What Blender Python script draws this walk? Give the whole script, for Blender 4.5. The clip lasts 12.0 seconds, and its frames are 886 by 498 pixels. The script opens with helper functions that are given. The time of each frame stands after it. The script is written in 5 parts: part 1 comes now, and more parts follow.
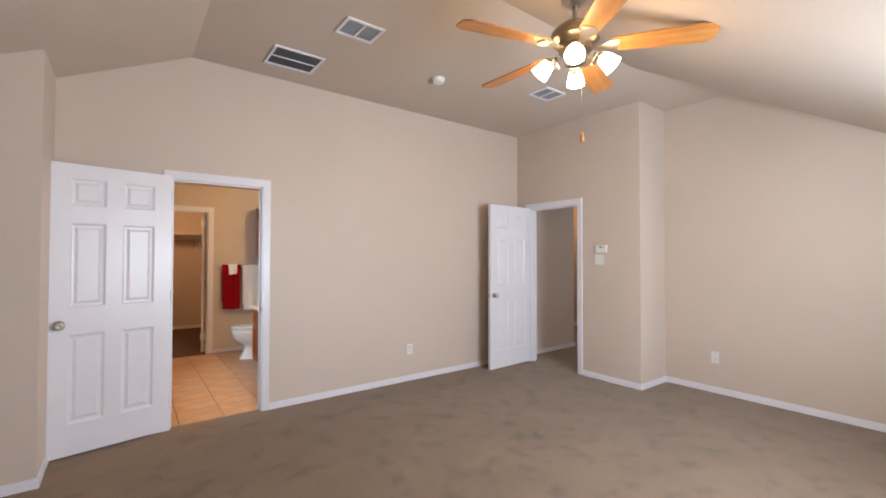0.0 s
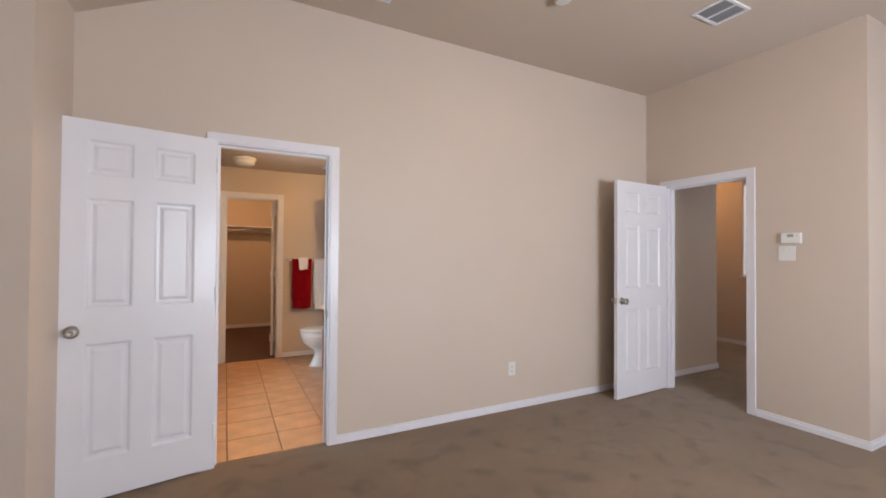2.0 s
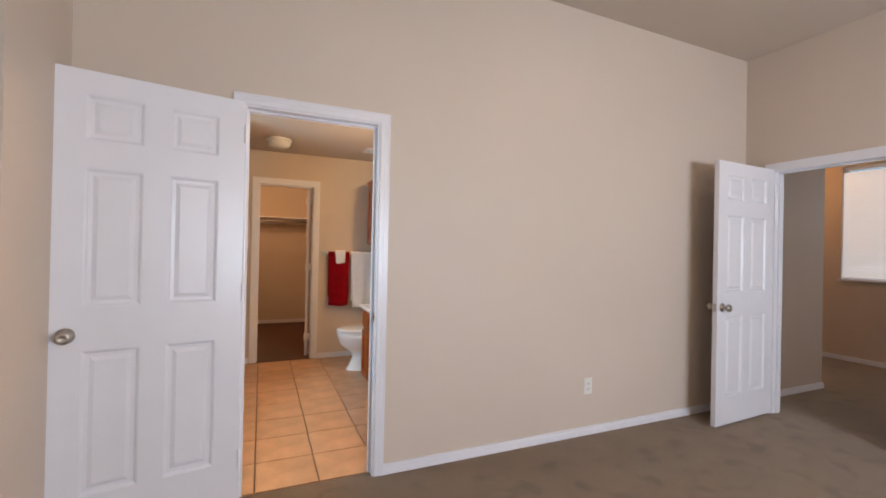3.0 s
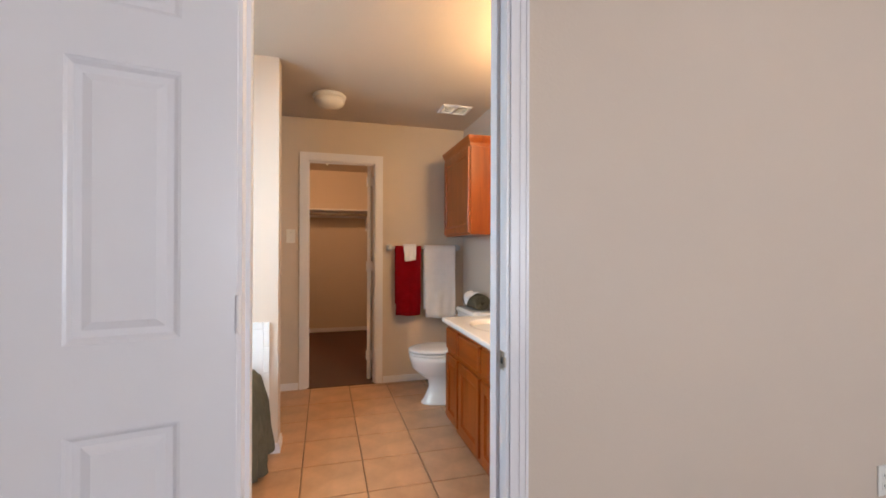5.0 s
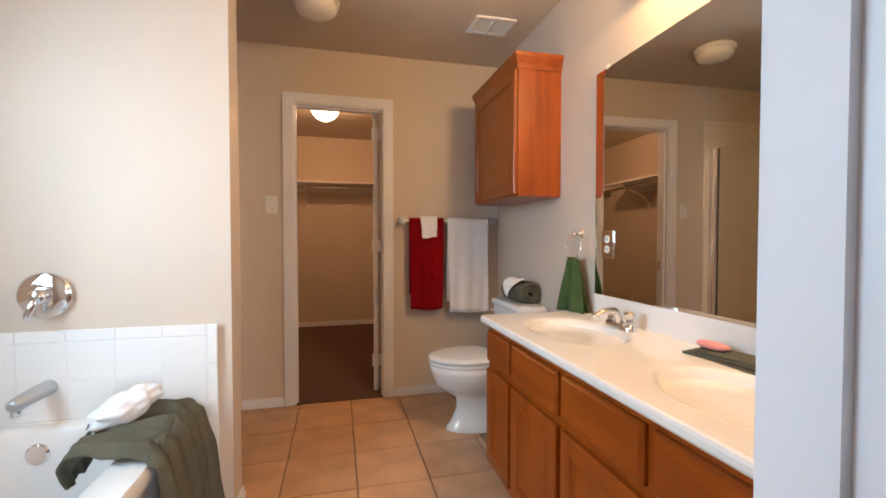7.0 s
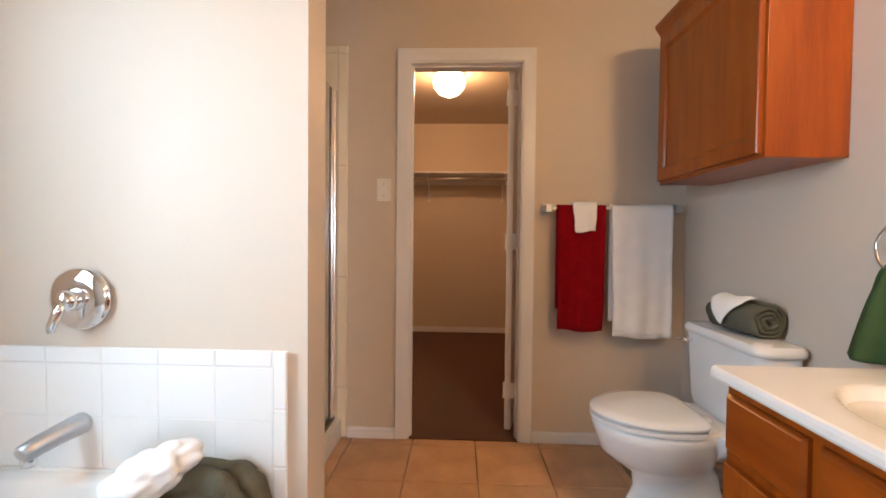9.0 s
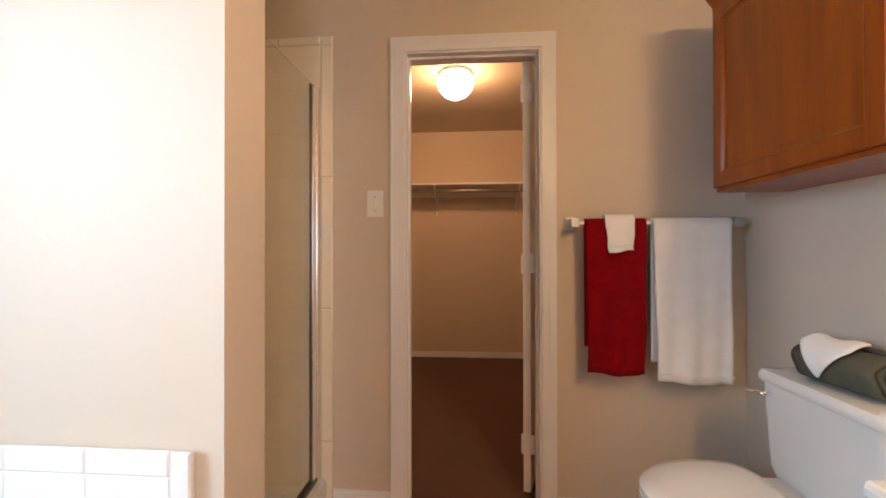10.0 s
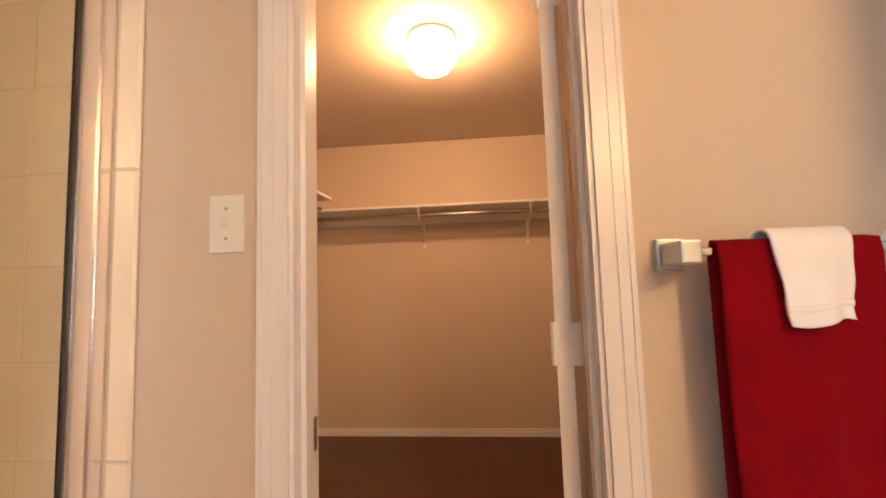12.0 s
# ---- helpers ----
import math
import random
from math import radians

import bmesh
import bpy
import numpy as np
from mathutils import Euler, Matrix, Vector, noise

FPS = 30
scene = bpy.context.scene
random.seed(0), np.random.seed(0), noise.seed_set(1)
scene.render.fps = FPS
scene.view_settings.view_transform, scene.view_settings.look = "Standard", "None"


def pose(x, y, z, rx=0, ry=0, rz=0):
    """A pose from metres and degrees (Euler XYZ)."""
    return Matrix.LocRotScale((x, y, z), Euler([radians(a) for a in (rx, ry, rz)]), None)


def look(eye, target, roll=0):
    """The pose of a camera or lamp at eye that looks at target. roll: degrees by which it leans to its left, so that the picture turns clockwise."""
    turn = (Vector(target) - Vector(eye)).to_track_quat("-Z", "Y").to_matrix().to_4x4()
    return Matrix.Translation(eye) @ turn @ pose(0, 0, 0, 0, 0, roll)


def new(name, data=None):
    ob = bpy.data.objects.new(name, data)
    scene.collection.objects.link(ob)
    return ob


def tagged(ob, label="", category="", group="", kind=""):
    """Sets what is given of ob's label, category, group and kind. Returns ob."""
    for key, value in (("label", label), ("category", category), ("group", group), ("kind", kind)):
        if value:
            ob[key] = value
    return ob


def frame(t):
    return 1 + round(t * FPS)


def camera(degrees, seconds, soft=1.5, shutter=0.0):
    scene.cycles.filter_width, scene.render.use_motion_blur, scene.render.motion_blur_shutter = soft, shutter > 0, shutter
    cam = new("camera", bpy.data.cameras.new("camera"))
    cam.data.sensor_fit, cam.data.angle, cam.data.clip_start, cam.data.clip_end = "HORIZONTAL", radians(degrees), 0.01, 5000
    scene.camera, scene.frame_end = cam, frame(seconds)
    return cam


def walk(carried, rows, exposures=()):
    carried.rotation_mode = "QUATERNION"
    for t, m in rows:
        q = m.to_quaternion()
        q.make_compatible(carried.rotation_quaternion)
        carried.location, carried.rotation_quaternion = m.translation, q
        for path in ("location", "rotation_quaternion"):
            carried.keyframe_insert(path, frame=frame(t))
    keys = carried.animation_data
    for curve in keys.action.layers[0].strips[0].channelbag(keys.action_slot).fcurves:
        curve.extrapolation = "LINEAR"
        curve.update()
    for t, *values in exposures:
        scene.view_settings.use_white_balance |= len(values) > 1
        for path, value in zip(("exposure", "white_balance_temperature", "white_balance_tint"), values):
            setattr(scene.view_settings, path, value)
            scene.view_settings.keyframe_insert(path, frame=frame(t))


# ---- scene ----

# ---------------------------------------------------------------- camera and walk
cam = camera(93.0, 12.0, soft=1.7)
PATH = [
    (0, (0.694, 0.341, 1.395), (1.897, 1.939, 1.431), 0.1),
    (0.5, (0.789, 0.557, 1.381), (1.933, 2.198, 1.409), 0.2),
    (1, (0.893, 0.796, 1.365), (1.977, 2.477, 1.394), 0.5),
    (1.5, (0.981, 1.097, 1.356), (1.988, 2.825, 1.384), 0.6),
    (2, (1.037, 1.388, 1.332), (1.955, 3.165, 1.361), 0.4),
    (2.5, (1.048, 1.717, 1.327), (1.91, 3.522, 1.34), 0.9),
    (3, (1.071, 1.997, 1.305), (1.863, 3.833, 1.314), 1.2),
    (3.5, (1.092, 2.314, 1.299), (1.798, 4.185, 1.297), 1.2),
    (5.5, (1.219, 3.547, 1.198), (1.73, 5.48, 1.202), 0.1),
    (6, (1.251, 3.792, 1.169), (1.747, 5.729, 1.153), 0.3),
    (6.5, (1.275, 4.008, 1.144), (1.791, 5.941, 1.111), 0.3),
    (7, (1.32, 4.2, 1.125), (1.802, 6.141, 1.076), 0.0),
    (7.5, (1.318, 4.389, 1.106), (1.686, 6.354, 1.045), -0.2),
    (9.5, (1.304, 5.105, 1.091), (1.16, 7.1, 1.056), 0.4),
    (10, (1.341, 5.305, 1.135), (1.19, 7.299, 1.146), -0.1),
    (10.5, (1.384, 5.531, 1.22), (1.185, 7.52, 1.281), -0.7),
    (11, (1.4, 5.776, 1.238), (1.17, 7.76, 1.352), -1.4),
    (11.5, (1.418, 6.096, 1.238), (1.196, 8.078, 1.389), -2.0),
    (12, (1.417, 6.361, 1.212), (1.229, 8.345, 1.378), -1.8),
]
EXPOSURES = [(0.0, 0.0), (2.5, -0.09), (5.5, -0.16), (7.5, -0.17), (9.5, -0.06), (10.5, 0.03), (11.0, 0.34), (11.5, 0.42), (12.0, 0.66)]
walk(cam, [(t, look(eye, target, roll)) for t, eye, target, roll in PATH], EXPOSURES)

# ---------------------------------------------------------------- plan, metres
YN0, YN1 = 4.375, 4.49          # partition between bedroom and bathroom
XE0, XE1 = 5.02, 5.135          # wall with the landing door
XR = 5.555                      # right wall of the bedroom
YJ = 2.63                       # jog
ZC = 3.05                       # flat bedroom ceiling
XS, PL = 1.11, 0.466            # left slope starts, pitch
YS, PF = 2.26, 0.48            # front slope starts, pitch
XL, YF = -1.3, -0.4             # left and front walls of the bedroom
XNIB, YNIB = 0.277, 3.85
BX0, BX1 = -0.20, 2.485          # bathroom walls
BY1 = 7.180                     # closet wall, bathroom side
CY0, CY1 = 7.295, 9.82          # closet
CX0, CX1 = 0.0, 2.485
ZB, ZK = 2.40, 2.42             # bathroom and closet ceilings
HX1, HY0, HY1, ZH = 8.02, 1.6, 6.4, 2.62   # landing


def left_z(x):
    return ZC - PL * max(0.0, XS - x)


def front_z(y):
    return ZC - PF * max(0.0, YS - y)


# ---------------------------------------------------------------- world and light
world = bpy.data.worlds.new("sky")
scene.world = world
world.use_nodes = True
wn = world.node_tree
sky = wn.nodes.new("ShaderNodeTexSky")
sky.sky_type = "NISHITA"
sky.sun_disc = False
sky.sun_elevation, sky.sun_rotation = radians(54), radians(12)
wn.links.new(sky.outputs[0], wn.nodes["Background"].inputs[0])
wn.nodes["Background"].inputs[1].default_value = 0.1

sun = new("sun", bpy.data.lights.new("sun", "SUN"))
sun.data.energy, sun.data.angle, sun.data.color = 2.0, radians(0.5), (1, 0.95, 0.88)
sun.matrix_world = look((0, 0, 20), (-3, -14, 0))


def window_light(name, place, target, w, h, watts, colour):
    l = bpy.data.lights.new(name, "AREA")
    l.shape, l.size, l.size_y, l.energy, l.color = "RECTANGLE", w, h, watts, colour
    ob = new(name, l)
    ob.matrix_world = look(place, target)
    return ob


def bulb_light(name, place, watts, colour, radius=0.04):
    l = bpy.data.lights.new(name, "POINT")
    l.energy, l.color, l.shadow_soft_size = watts, colour, radius
    ob = new(name, l)
    ob.location = place
    return ob


DAY = (0.82, 0.92, 1.06)
BATHDAY = (0.67, 0.92, 1.11)
VANITY = (1.0, 0.605, 0.245)
WARM = (1.0, 0.60, 0.21)
window_light("front_window_light", (3.2, YF + 0.02, 1.28), (2.6, 3, 2.3), 1.5, 0.75, 127, DAY)
window_light("front_window_light", (0.6, YF + 0.02, 1.28), (0.6, 3, 1.9), 1.5, 0.75, 1.5, DAY)
window_light("left_window_light", (XL + 0.02, 1.6, 1.1), (3, 1.6, 1.2), 1.3, 1.1, 1, DAY)
window_light("bath_window_light", (BX0 + 0.02, 5.0, 1.55), (2, 5.8, 0.95), 0.8, 0.95, 22.5, BATHDAY).data.spread = radians(135)
# added fill from an unseen south opening, brightens the landing nib wall
window_light("landing_area_light", (6.9, HY0 + 0.02, 1.6), (6.0, 4.4, 1.2), 1.2, 1.2, 10, (0.92, 0.92, 0.96))
# daylight at the landing window with the blind
window_light("landing_area_light", (HX1 - 0.05, 4.35, 1.77), (5, 4.2, 1.0), 1.1, 1.3, 9, DAY)
FAN = (2.60, 1.70)
for a in (0, 90, 180, 270):
    r = radians(a + 35)
    bulb_light("fan_bulb_light", (FAN[0] + 0.19 * math.cos(r), FAN[1] + 0.19 * math.sin(r), 2.42), 3.9, WARM, 0.06)
for k in range(5):
    bulb_light("vanity_bulb_light", (BX1 - 0.12, 4.72 + 0.175 * k, 2.145), 8.6, VANITY)
bulb_light("closet_bulb_light", (1.205, 8.32, 2.325), 29, (1.0, 0.49, 0.195), 0.06)
bulb_light("landing_bulb_light", (7.2, 5.6, 2.48), 15, (1.0, 0.44, 0.12), 0.1)

# ---------------------------------------------------------------- materials


def material(name, colour, rough=0.6, metal=0.0, vary=0.06, scale=3.0, bump=0.0, bump_scale=120.0, coat=0.0, island=0.0, fine=0.0, spec=0.5):
    """A principled surface with slow and fine colour variation and a fine relief."""
    m = bpy.data.materials.new(name)
    m.use_nodes = True
    nt = m.node_tree
    p = nt.nodes["Principled BSDF"]
    p.inputs["Roughness"].default_value = rough
    p.inputs["Metallic"].default_value = metal
    p.inputs["Coat Weight"].default_value = coat
    p.inputs["Specular IOR Level"].default_value = spec
    tc = nt.nodes.new("ShaderNodeTexCoord")
    n1 = nt.nodes.new("ShaderNodeTexNoise")
    n1.inputs["Scale"].default_value, n1.inputs["Detail"].default_value = scale, 5
    nt.links.new(tc.outputs["Object"], n1.inputs["Vector"])
    ramp = nt.nodes.new("ShaderNodeMapRange")
    ramp.inputs[1].default_value, ramp.inputs[2].default_value = 0.3, 0.7
    ramp.inputs[3].default_value, ramp.inputs[4].default_value = 1 - vary, 1 + vary
    nt.links.new(n1.outputs["Fac"], ramp.inputs[0])
    value = ramp.outputs[0]
    if fine:
        n3 = nt.nodes.new("ShaderNodeTexNoise")
        n3.inputs["Scale"].default_value, n3.inputs["Detail"].default_value = bump_scale, 3
        nt.links.new(tc.outputs["Object"], n3.inputs["Vector"])
        r3 = nt.nodes.new("ShaderNodeMapRange")
        r3.inputs[1].default_value, r3.inputs[2].default_value = 0.25, 0.75
        r3.inputs[3].default_value, r3.inputs[4].default_value = 1 - fine, 1 + fine
        nt.links.new(n3.outputs["Fac"], r3.inputs[0])
        mu = nt.nodes.new("ShaderNodeMath")
        mu.operation = "MULTIPLY"
        nt.links.new(value, mu.inputs[0])
        nt.links.new(r3.outputs[0], mu.inputs[1])
        value = mu.outputs[0]
    if island:
        oi = nt.nodes.new("ShaderNodeObjectInfo")
        r4 = nt.nodes.new("ShaderNodeMapRange")
        r4.inputs[3].default_value, r4.inputs[4].default_value = 1 - island, 1 + island
        nt.links.new(oi.outputs["Random"], r4.inputs[0])
        mu = nt.nodes.new("ShaderNodeMath")
        mu.operation = "MULTIPLY"
        nt.links.new(value, mu.inputs[0])
        nt.links.new(r4.outputs[0], mu.inputs[1])
        value = mu.outputs[0]
    vm = nt.nodes.new("ShaderNodeVectorMath")
    vm.operation = "SCALE"
    vm.inputs[0].default_value = colour
    nt.links.new(value, vm.inputs["Scale"])
    nt.links.new(vm.outputs[0], p.inputs["Base Color"])
    if bump:
        n2 = nt.nodes.new("ShaderNodeTexNoise")
        n2.inputs["Scale"].default_value, n2.inputs["Detail"].default_value = bump_scale, 4
        nt.links.new(tc.outputs["Object"], n2.inputs["Vector"])
        b = nt.nodes.new("ShaderNodeBump")
        b.inputs["Strength"].default_value, b.inputs["Distance"].default_value = bump, 0.004
        nt.links.new(n2.outputs["Fac"], b.inputs["Height"])
        nt.links.new(b.outputs[0], p.inputs["Normal"])
    return m


def wood_material(name, dark, light, rough=0.35, along=2, coat=0.03):
    m = bpy.data.materials.new(name)
    m.use_nodes = True
    nt = m.node_tree
    p = nt.nodes["Principled BSDF"]
    p.inputs["Roughness"].default_value = rough
    p.inputs["Coat Weight"].default_value = coat
    p.inputs["Coat Roughness"].default_value = 0.25
    tc = nt.nodes.new("ShaderNodeTexCoord")
    mp = nt.nodes.new("ShaderNodeMapping")
    stretch = [9.0, 9.0, 9.0]
    stretch[along] = 0.9
    mp.inputs["Scale"].default_value = stretch
    nt.links.new(tc.outputs["Object"], mp.inputs["Vector"])
    n1 = nt.nodes.new("ShaderNodeTexNoise")
    n1.inputs["Scale"].default_value, n1.inputs["Detail"].default_value, n1.inputs["Distortion"].default_value = 2.2, 6, 0.5
    nt.links.new(mp.outputs[0], n1.inputs["Vector"])
    n2 = nt.nodes.new("ShaderNodeTexNoise")
    n2.inputs["Scale"].default_value, n2.inputs["Detail"].default_value = 22.0, 4
    nt.links.new(mp.outputs[0], n2.inputs["Vector"])
    mix = nt.nodes.new("ShaderNodeMath")
    mix.operation = "MULTIPLY_ADD"
    mix.inputs[1].default_value = 0.35
    nt.links.new(n2.outputs["Fac"], mix.inputs[0])
    nt.links.new(n1.outputs["Fac"], mix.inputs[2])
    ramp = nt.nodes.new("ShaderNodeValToRGB")
    ramp.color_ramp.elements[0].position, ramp.color_ramp.elements[1].position = 0.45, 0.85
    ramp.color_ramp.elements[0].color, ramp.color_ramp.elements[1].color = (*dark, 1), (*light, 1)
    nt.links.new(mix.outputs[0], ramp.inputs[0])
    nt.links.new(ramp.outputs[0], p.inputs["Base Color"])
    b = nt.nodes.new("ShaderNodeBump")
    b.inputs["Strength"].default_value, b.inputs["Distance"].default_value = 0.12, 0.002
    nt.links.new(n2.outputs["Fac"], b.inputs["Height"])
    nt.links.new(b.outputs[0], p.inputs["Normal"])
    return m


def glow_material(name, colour, strength):
    m = bpy.data.materials.new(name)
    m.use_nodes = True
    p = m.node_tree.nodes["Principled BSDF"]
    p.inputs["Base Color"].default_value = (0.9, 0.88, 0.82, 1)
    p.inputs["Roughness"].default_value = 0.35
    p.inputs["Emission Color"].default_value = (*colour, 1)
    p.inputs["Emission Strength"].default_value = strength
    return m


def glass_material(name, tint=(1.0, 0.995, 0.985), rough=0.0):
    m = bpy.data.materials.new(name)
    m.use_nodes = True
    p = m.node_tree.nodes["Principled BSDF"]
    p.inputs["Base Color"].default_value = (*tint, 1)
    p.inputs["Roughness"].default_value = rough
    p.inputs["Transmission Weight"].default_value = 1.0
    p.inputs["IOR"].default_value = 1.3
    return m


def carpet_material(name, dark, light):
    """Cut-pile carpet: fine tufts and brushed, trodden patches."""
    m = bpy.data.materials.new(name)
    m.use_nodes = True
    nt = m.node_tree
    p = nt.nodes["Principled BSDF"]
    p.inputs["Roughness"].default_value = 0.95
    p.inputs["Specular IOR Level"].default_value = 0.1
    p.inputs["Sheen Weight"].default_value = 0.25
    tc = nt.nodes.new("ShaderNodeTexCoord")
    big = nt.nodes.new("ShaderNodeTexNoise")
    big.inputs["Scale"].default_value, big.inputs["Detail"].default_value, big.inputs["Distortion"].default_value = 2.6, 6, 0.3
    patch = nt.nodes.new("ShaderNodeTexNoise")
    patch.inputs["Scale"].default_value, patch.inputs["Detail"].default_value, patch.inputs["Distortion"].default_value = 6.0, 4, 0.25
    tuft = nt.nodes.new("ShaderNodeTexNoise")
    tuft.inputs["Scale"].default_value, tuft.inputs["Detail"].default_value = 170, 2
    for n in (big, patch, tuft):
        nt.links.new(tc.outputs["Object"], n.inputs["Vector"])
    pr = nt.nodes.new("ShaderNodeMapRange")
    pr.inputs[1].default_value, pr.inputs[2].default_value, pr.inputs[3].default_value, pr.inputs[4].default_value = 0.34, 0.46, -0.17, 0.0
    nt.links.new(patch.outputs["Fac"], pr.inputs[0])
    a = nt.nodes.new("ShaderNodeMath")
    a.operation = "ADD"
    soft = nt.nodes.new("ShaderNodeMapRange")
    soft.inputs[3].default_value, soft.inputs[4].default_value = 0.28, 0.66
    nt.links.new(big.outputs["Fac"], soft.inputs[0])
    nt.links.new(soft.outputs[0], a.inputs[0])
    nt.links.new(pr.outputs[0], a.inputs[1])
    b2 = nt.nodes.new("ShaderNodeMath")
    b2.operation = "MULTIPLY_ADD"
    b2.inputs[1].default_value = 0.35
    nt.links.new(tuft.outputs["Fac"], b2.inputs[0])
    nt.links.new(a.outputs[0], b2.inputs[2])
    ramp = nt.nodes.new("ShaderNodeValToRGB")
    ramp.color_ramp.elements[0].position, ramp.color_ramp.elements[1].position = 0.28, 0.95
    ramp.color_ramp.elements[0].color, ramp.color_ramp.elements[1].color = (*dark, 1), (*light, 1)
    nt.links.new(b2.outputs[0], ramp.inputs[0])
    nt.links.new(ramp.outputs[0], p.inputs["Base Color"])
    b = nt.nodes.new("ShaderNodeBump")
    b.inputs["Strength"].default_value, b.inputs["Distance"].default_value = 0.7, 0.008
    nt.links.new(tuft.outputs["Fac"], b.inputs["Height"])
    nt.links.new(b.outputs[0], p.inputs["Normal"])
    return m


PAINT = material("beige_wall_paint", (0.606, 0.513, 0.436), 0.55, vary=0.02, scale=1.2, bump=0.12, bump_scale=90)
CEIL = material("beige_ceiling_paint", (0.575, 0.488, 0.412), 0.75, vary=0.02, scale=1.5, bump=0.35, bump_scale=70)
WHITE = material("white_semigloss_paint", (0.775, 0.768, 0.815), 0.32, vary=0.015, scale=4, bump=0.05, bump_scale=60)
CARPET = carpet_material("taupe_carpet", (0.106, 0.067, 0.038), (0.315, 0.210, 0.124))
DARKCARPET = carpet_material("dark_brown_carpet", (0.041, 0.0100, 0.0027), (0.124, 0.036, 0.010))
TILE = material("beige_ceramic_floor_tile", (0.57, 0.338, 0.195), 0.28, vary=0.16, scale=6, bump=0.04, bump_scale=40, island=0.06, fine=0.03)
GROUT = material("brown_grout", (0.29, 0.20, 0.135), 0.9, vary=0.1, scale=20)
WTILE = material("white_glazed_wall_tile", (0.80, 0.80, 0.81), 0.12, vary=0.01, scale=9, bump=0.02, bump_scale=20, island=0.01)
WGROUT = material("pale_grout", (0.76, 0.76, 0.77), 0.8, vary=0.04, scale=30)
STILE = material("cream_shower_tile", (0.78, 0.70, 0.585), 0.14, vary=0.02, scale=6, island=0.015)
SGROUT = material("tan_shower_grout", (0.60, 0.54, 0.47), 0.8, vary=0.06, scale=30)
OAK = wood_material("honey_stained_maple", (0.205, 0.034, 0.002), (0.325, 0.067, 0.004), 0.30)
OAKH = wood_material("honey_stained_maple_across", (0.205, 0.034, 0.002), (0.325, 0.067, 0.004), 0.30, along=1)
BLADE = wood_material("orange_oak_fan_blade", (0.27, 0.10, 0.02), (0.50, 0.22, 0.06), 0.4, along=0)
CHROME = material("chrome", (0.82, 0.82, 0.84), 0.07, 1.0, vary=0.01, scale=30)
ALU = material("polished_aluminium", (0.86, 0.80, 0.77), 0.22, 0.85, vary=0.02, scale=20)
BRONZE = material("antique_bronze_nickel", (0.33, 0.27, 0.21), 0.32, 1.0, vary=0.06, scale=30)
NICKEL = material("brushed_nickel", (0.52, 0.48, 0.43), 0.3, 1.0, vary=0.03, scale=40)
DARKMETAL = material("dark_bronze", (0.10, 0.09, 0.08), 0.4, 0.9, vary=0.05, scale=30)
PORC = material("white_porcelain", (0.80, 0.79, 0.80), 0.10, vary=0.008, scale=5, coat=0.4)
ACRYL = material("white_tub_acrylic", (0.80, 0.80, 0.81), 0.18, vary=0.008, scale=5, coat=0.2)
COUNTER = material("cream_cultured_marble", (0.80, 0.772, 0.765), 0.14, vary=0.02, scale=6, coat=0.3)
PLASTIC = material("white_plastic", (0.76, 0.75, 0.72), 0.4, vary=0.01, scale=20)
SATIN = material("satin_chrome", (0.50, 0.53, 0.57), 0.38, 0.9, vary=0.03, scale=25)
GREYP = material("grey_plastic", (0.35, 0.36, 0.38), 0.4, vary=0.02, scale=20)
BLACKP = material("black_gap", (0.02, 0.02, 0.02), 0.7, vary=0.1, scale=20)
FILTER = material("grey_return_air_filter", (0.13, 0.13, 0.135), 0.9, vary=0.12, scale=30, bump=0.3, bump_scale=200)
RED = material("red_terry_cotton", (0.22, 0.002, 0.007), 0.95, vary=0.10, scale=14, bump=0.7, bump_scale=420, fine=0.12, spec=0.1)
WTOWEL = material("white_terry_cotton", (0.84, 0.83, 0.86), 0.95, vary=0.03, scale=14, bump=0.35, bump_scale=650, fine=0.03, spec=0.1)
OLIVE = material("olive_terry_cotton", (0.118, 0.112, 0.085), 0.95, vary=0.12, scale=16, bump=0.7, bump_scale=420, fine=0.15, spec=0.1)
GREEN = material("green_terry_cotton", (0.065, 0.105, 0.04), 0.95, vary=0.12, scale=16, bump=0.7, bump_scale=420, fine=0.15, spec=0.1)
PINK = material("pink_soap", (0.72, 0.27, 0.27), 0.45, vary=0.04, scale=20)
BULB = glow_material("lit_frosted_glass", (1.0, 0.80, 0.52), 14.0)
DOME = glow_material("lit_closet_dome", (1.0, 0.82, 0.56), 7.0)
OFFGLASS = material("unlit_opal_glass", (0.78, 0.75, 0.70), 0.25, vary=0.01, scale=10)
GLASS = glass_material("clear_glass")
MIRROR = material("mirror_silver", (0.73, 0.74, 0.73), 0.015, 1.0, vary=0.0, scale=1)
# daylight through the closed slats is put in as emission
BLIND = glow_material("white_blind_daylight_glow", (0.82, 0.90, 1.0), 0.42)

# ---------------------------------------------------------------- mesh helpers


def box(bm, x0, x1, y0, y1, z0, z1, bevel=0.0, m=None):
    vs = [bm.verts.new((x, y, z)) for z in (z0, z1) for y in (y0, y1) for x in (x0, x1)]
    idx = ((0, 2, 3, 1), (4, 5, 7, 6), (0, 1, 5, 4), (2, 6, 7, 3), (0, 4, 6, 2), (1, 3, 7, 5))
    fs = [bm.faces.new([vs[i] for i in f]) for f in idx]
    if m is not None:
        for v in vs:
            v.co = m @ v.co
    if bevel:
        es = {e for f in fs for e in f.edges}
        bmesh.ops.bevel(bm, geom=list(es), offset=bevel, segments=2, affect="EDGES", profile=0.6)


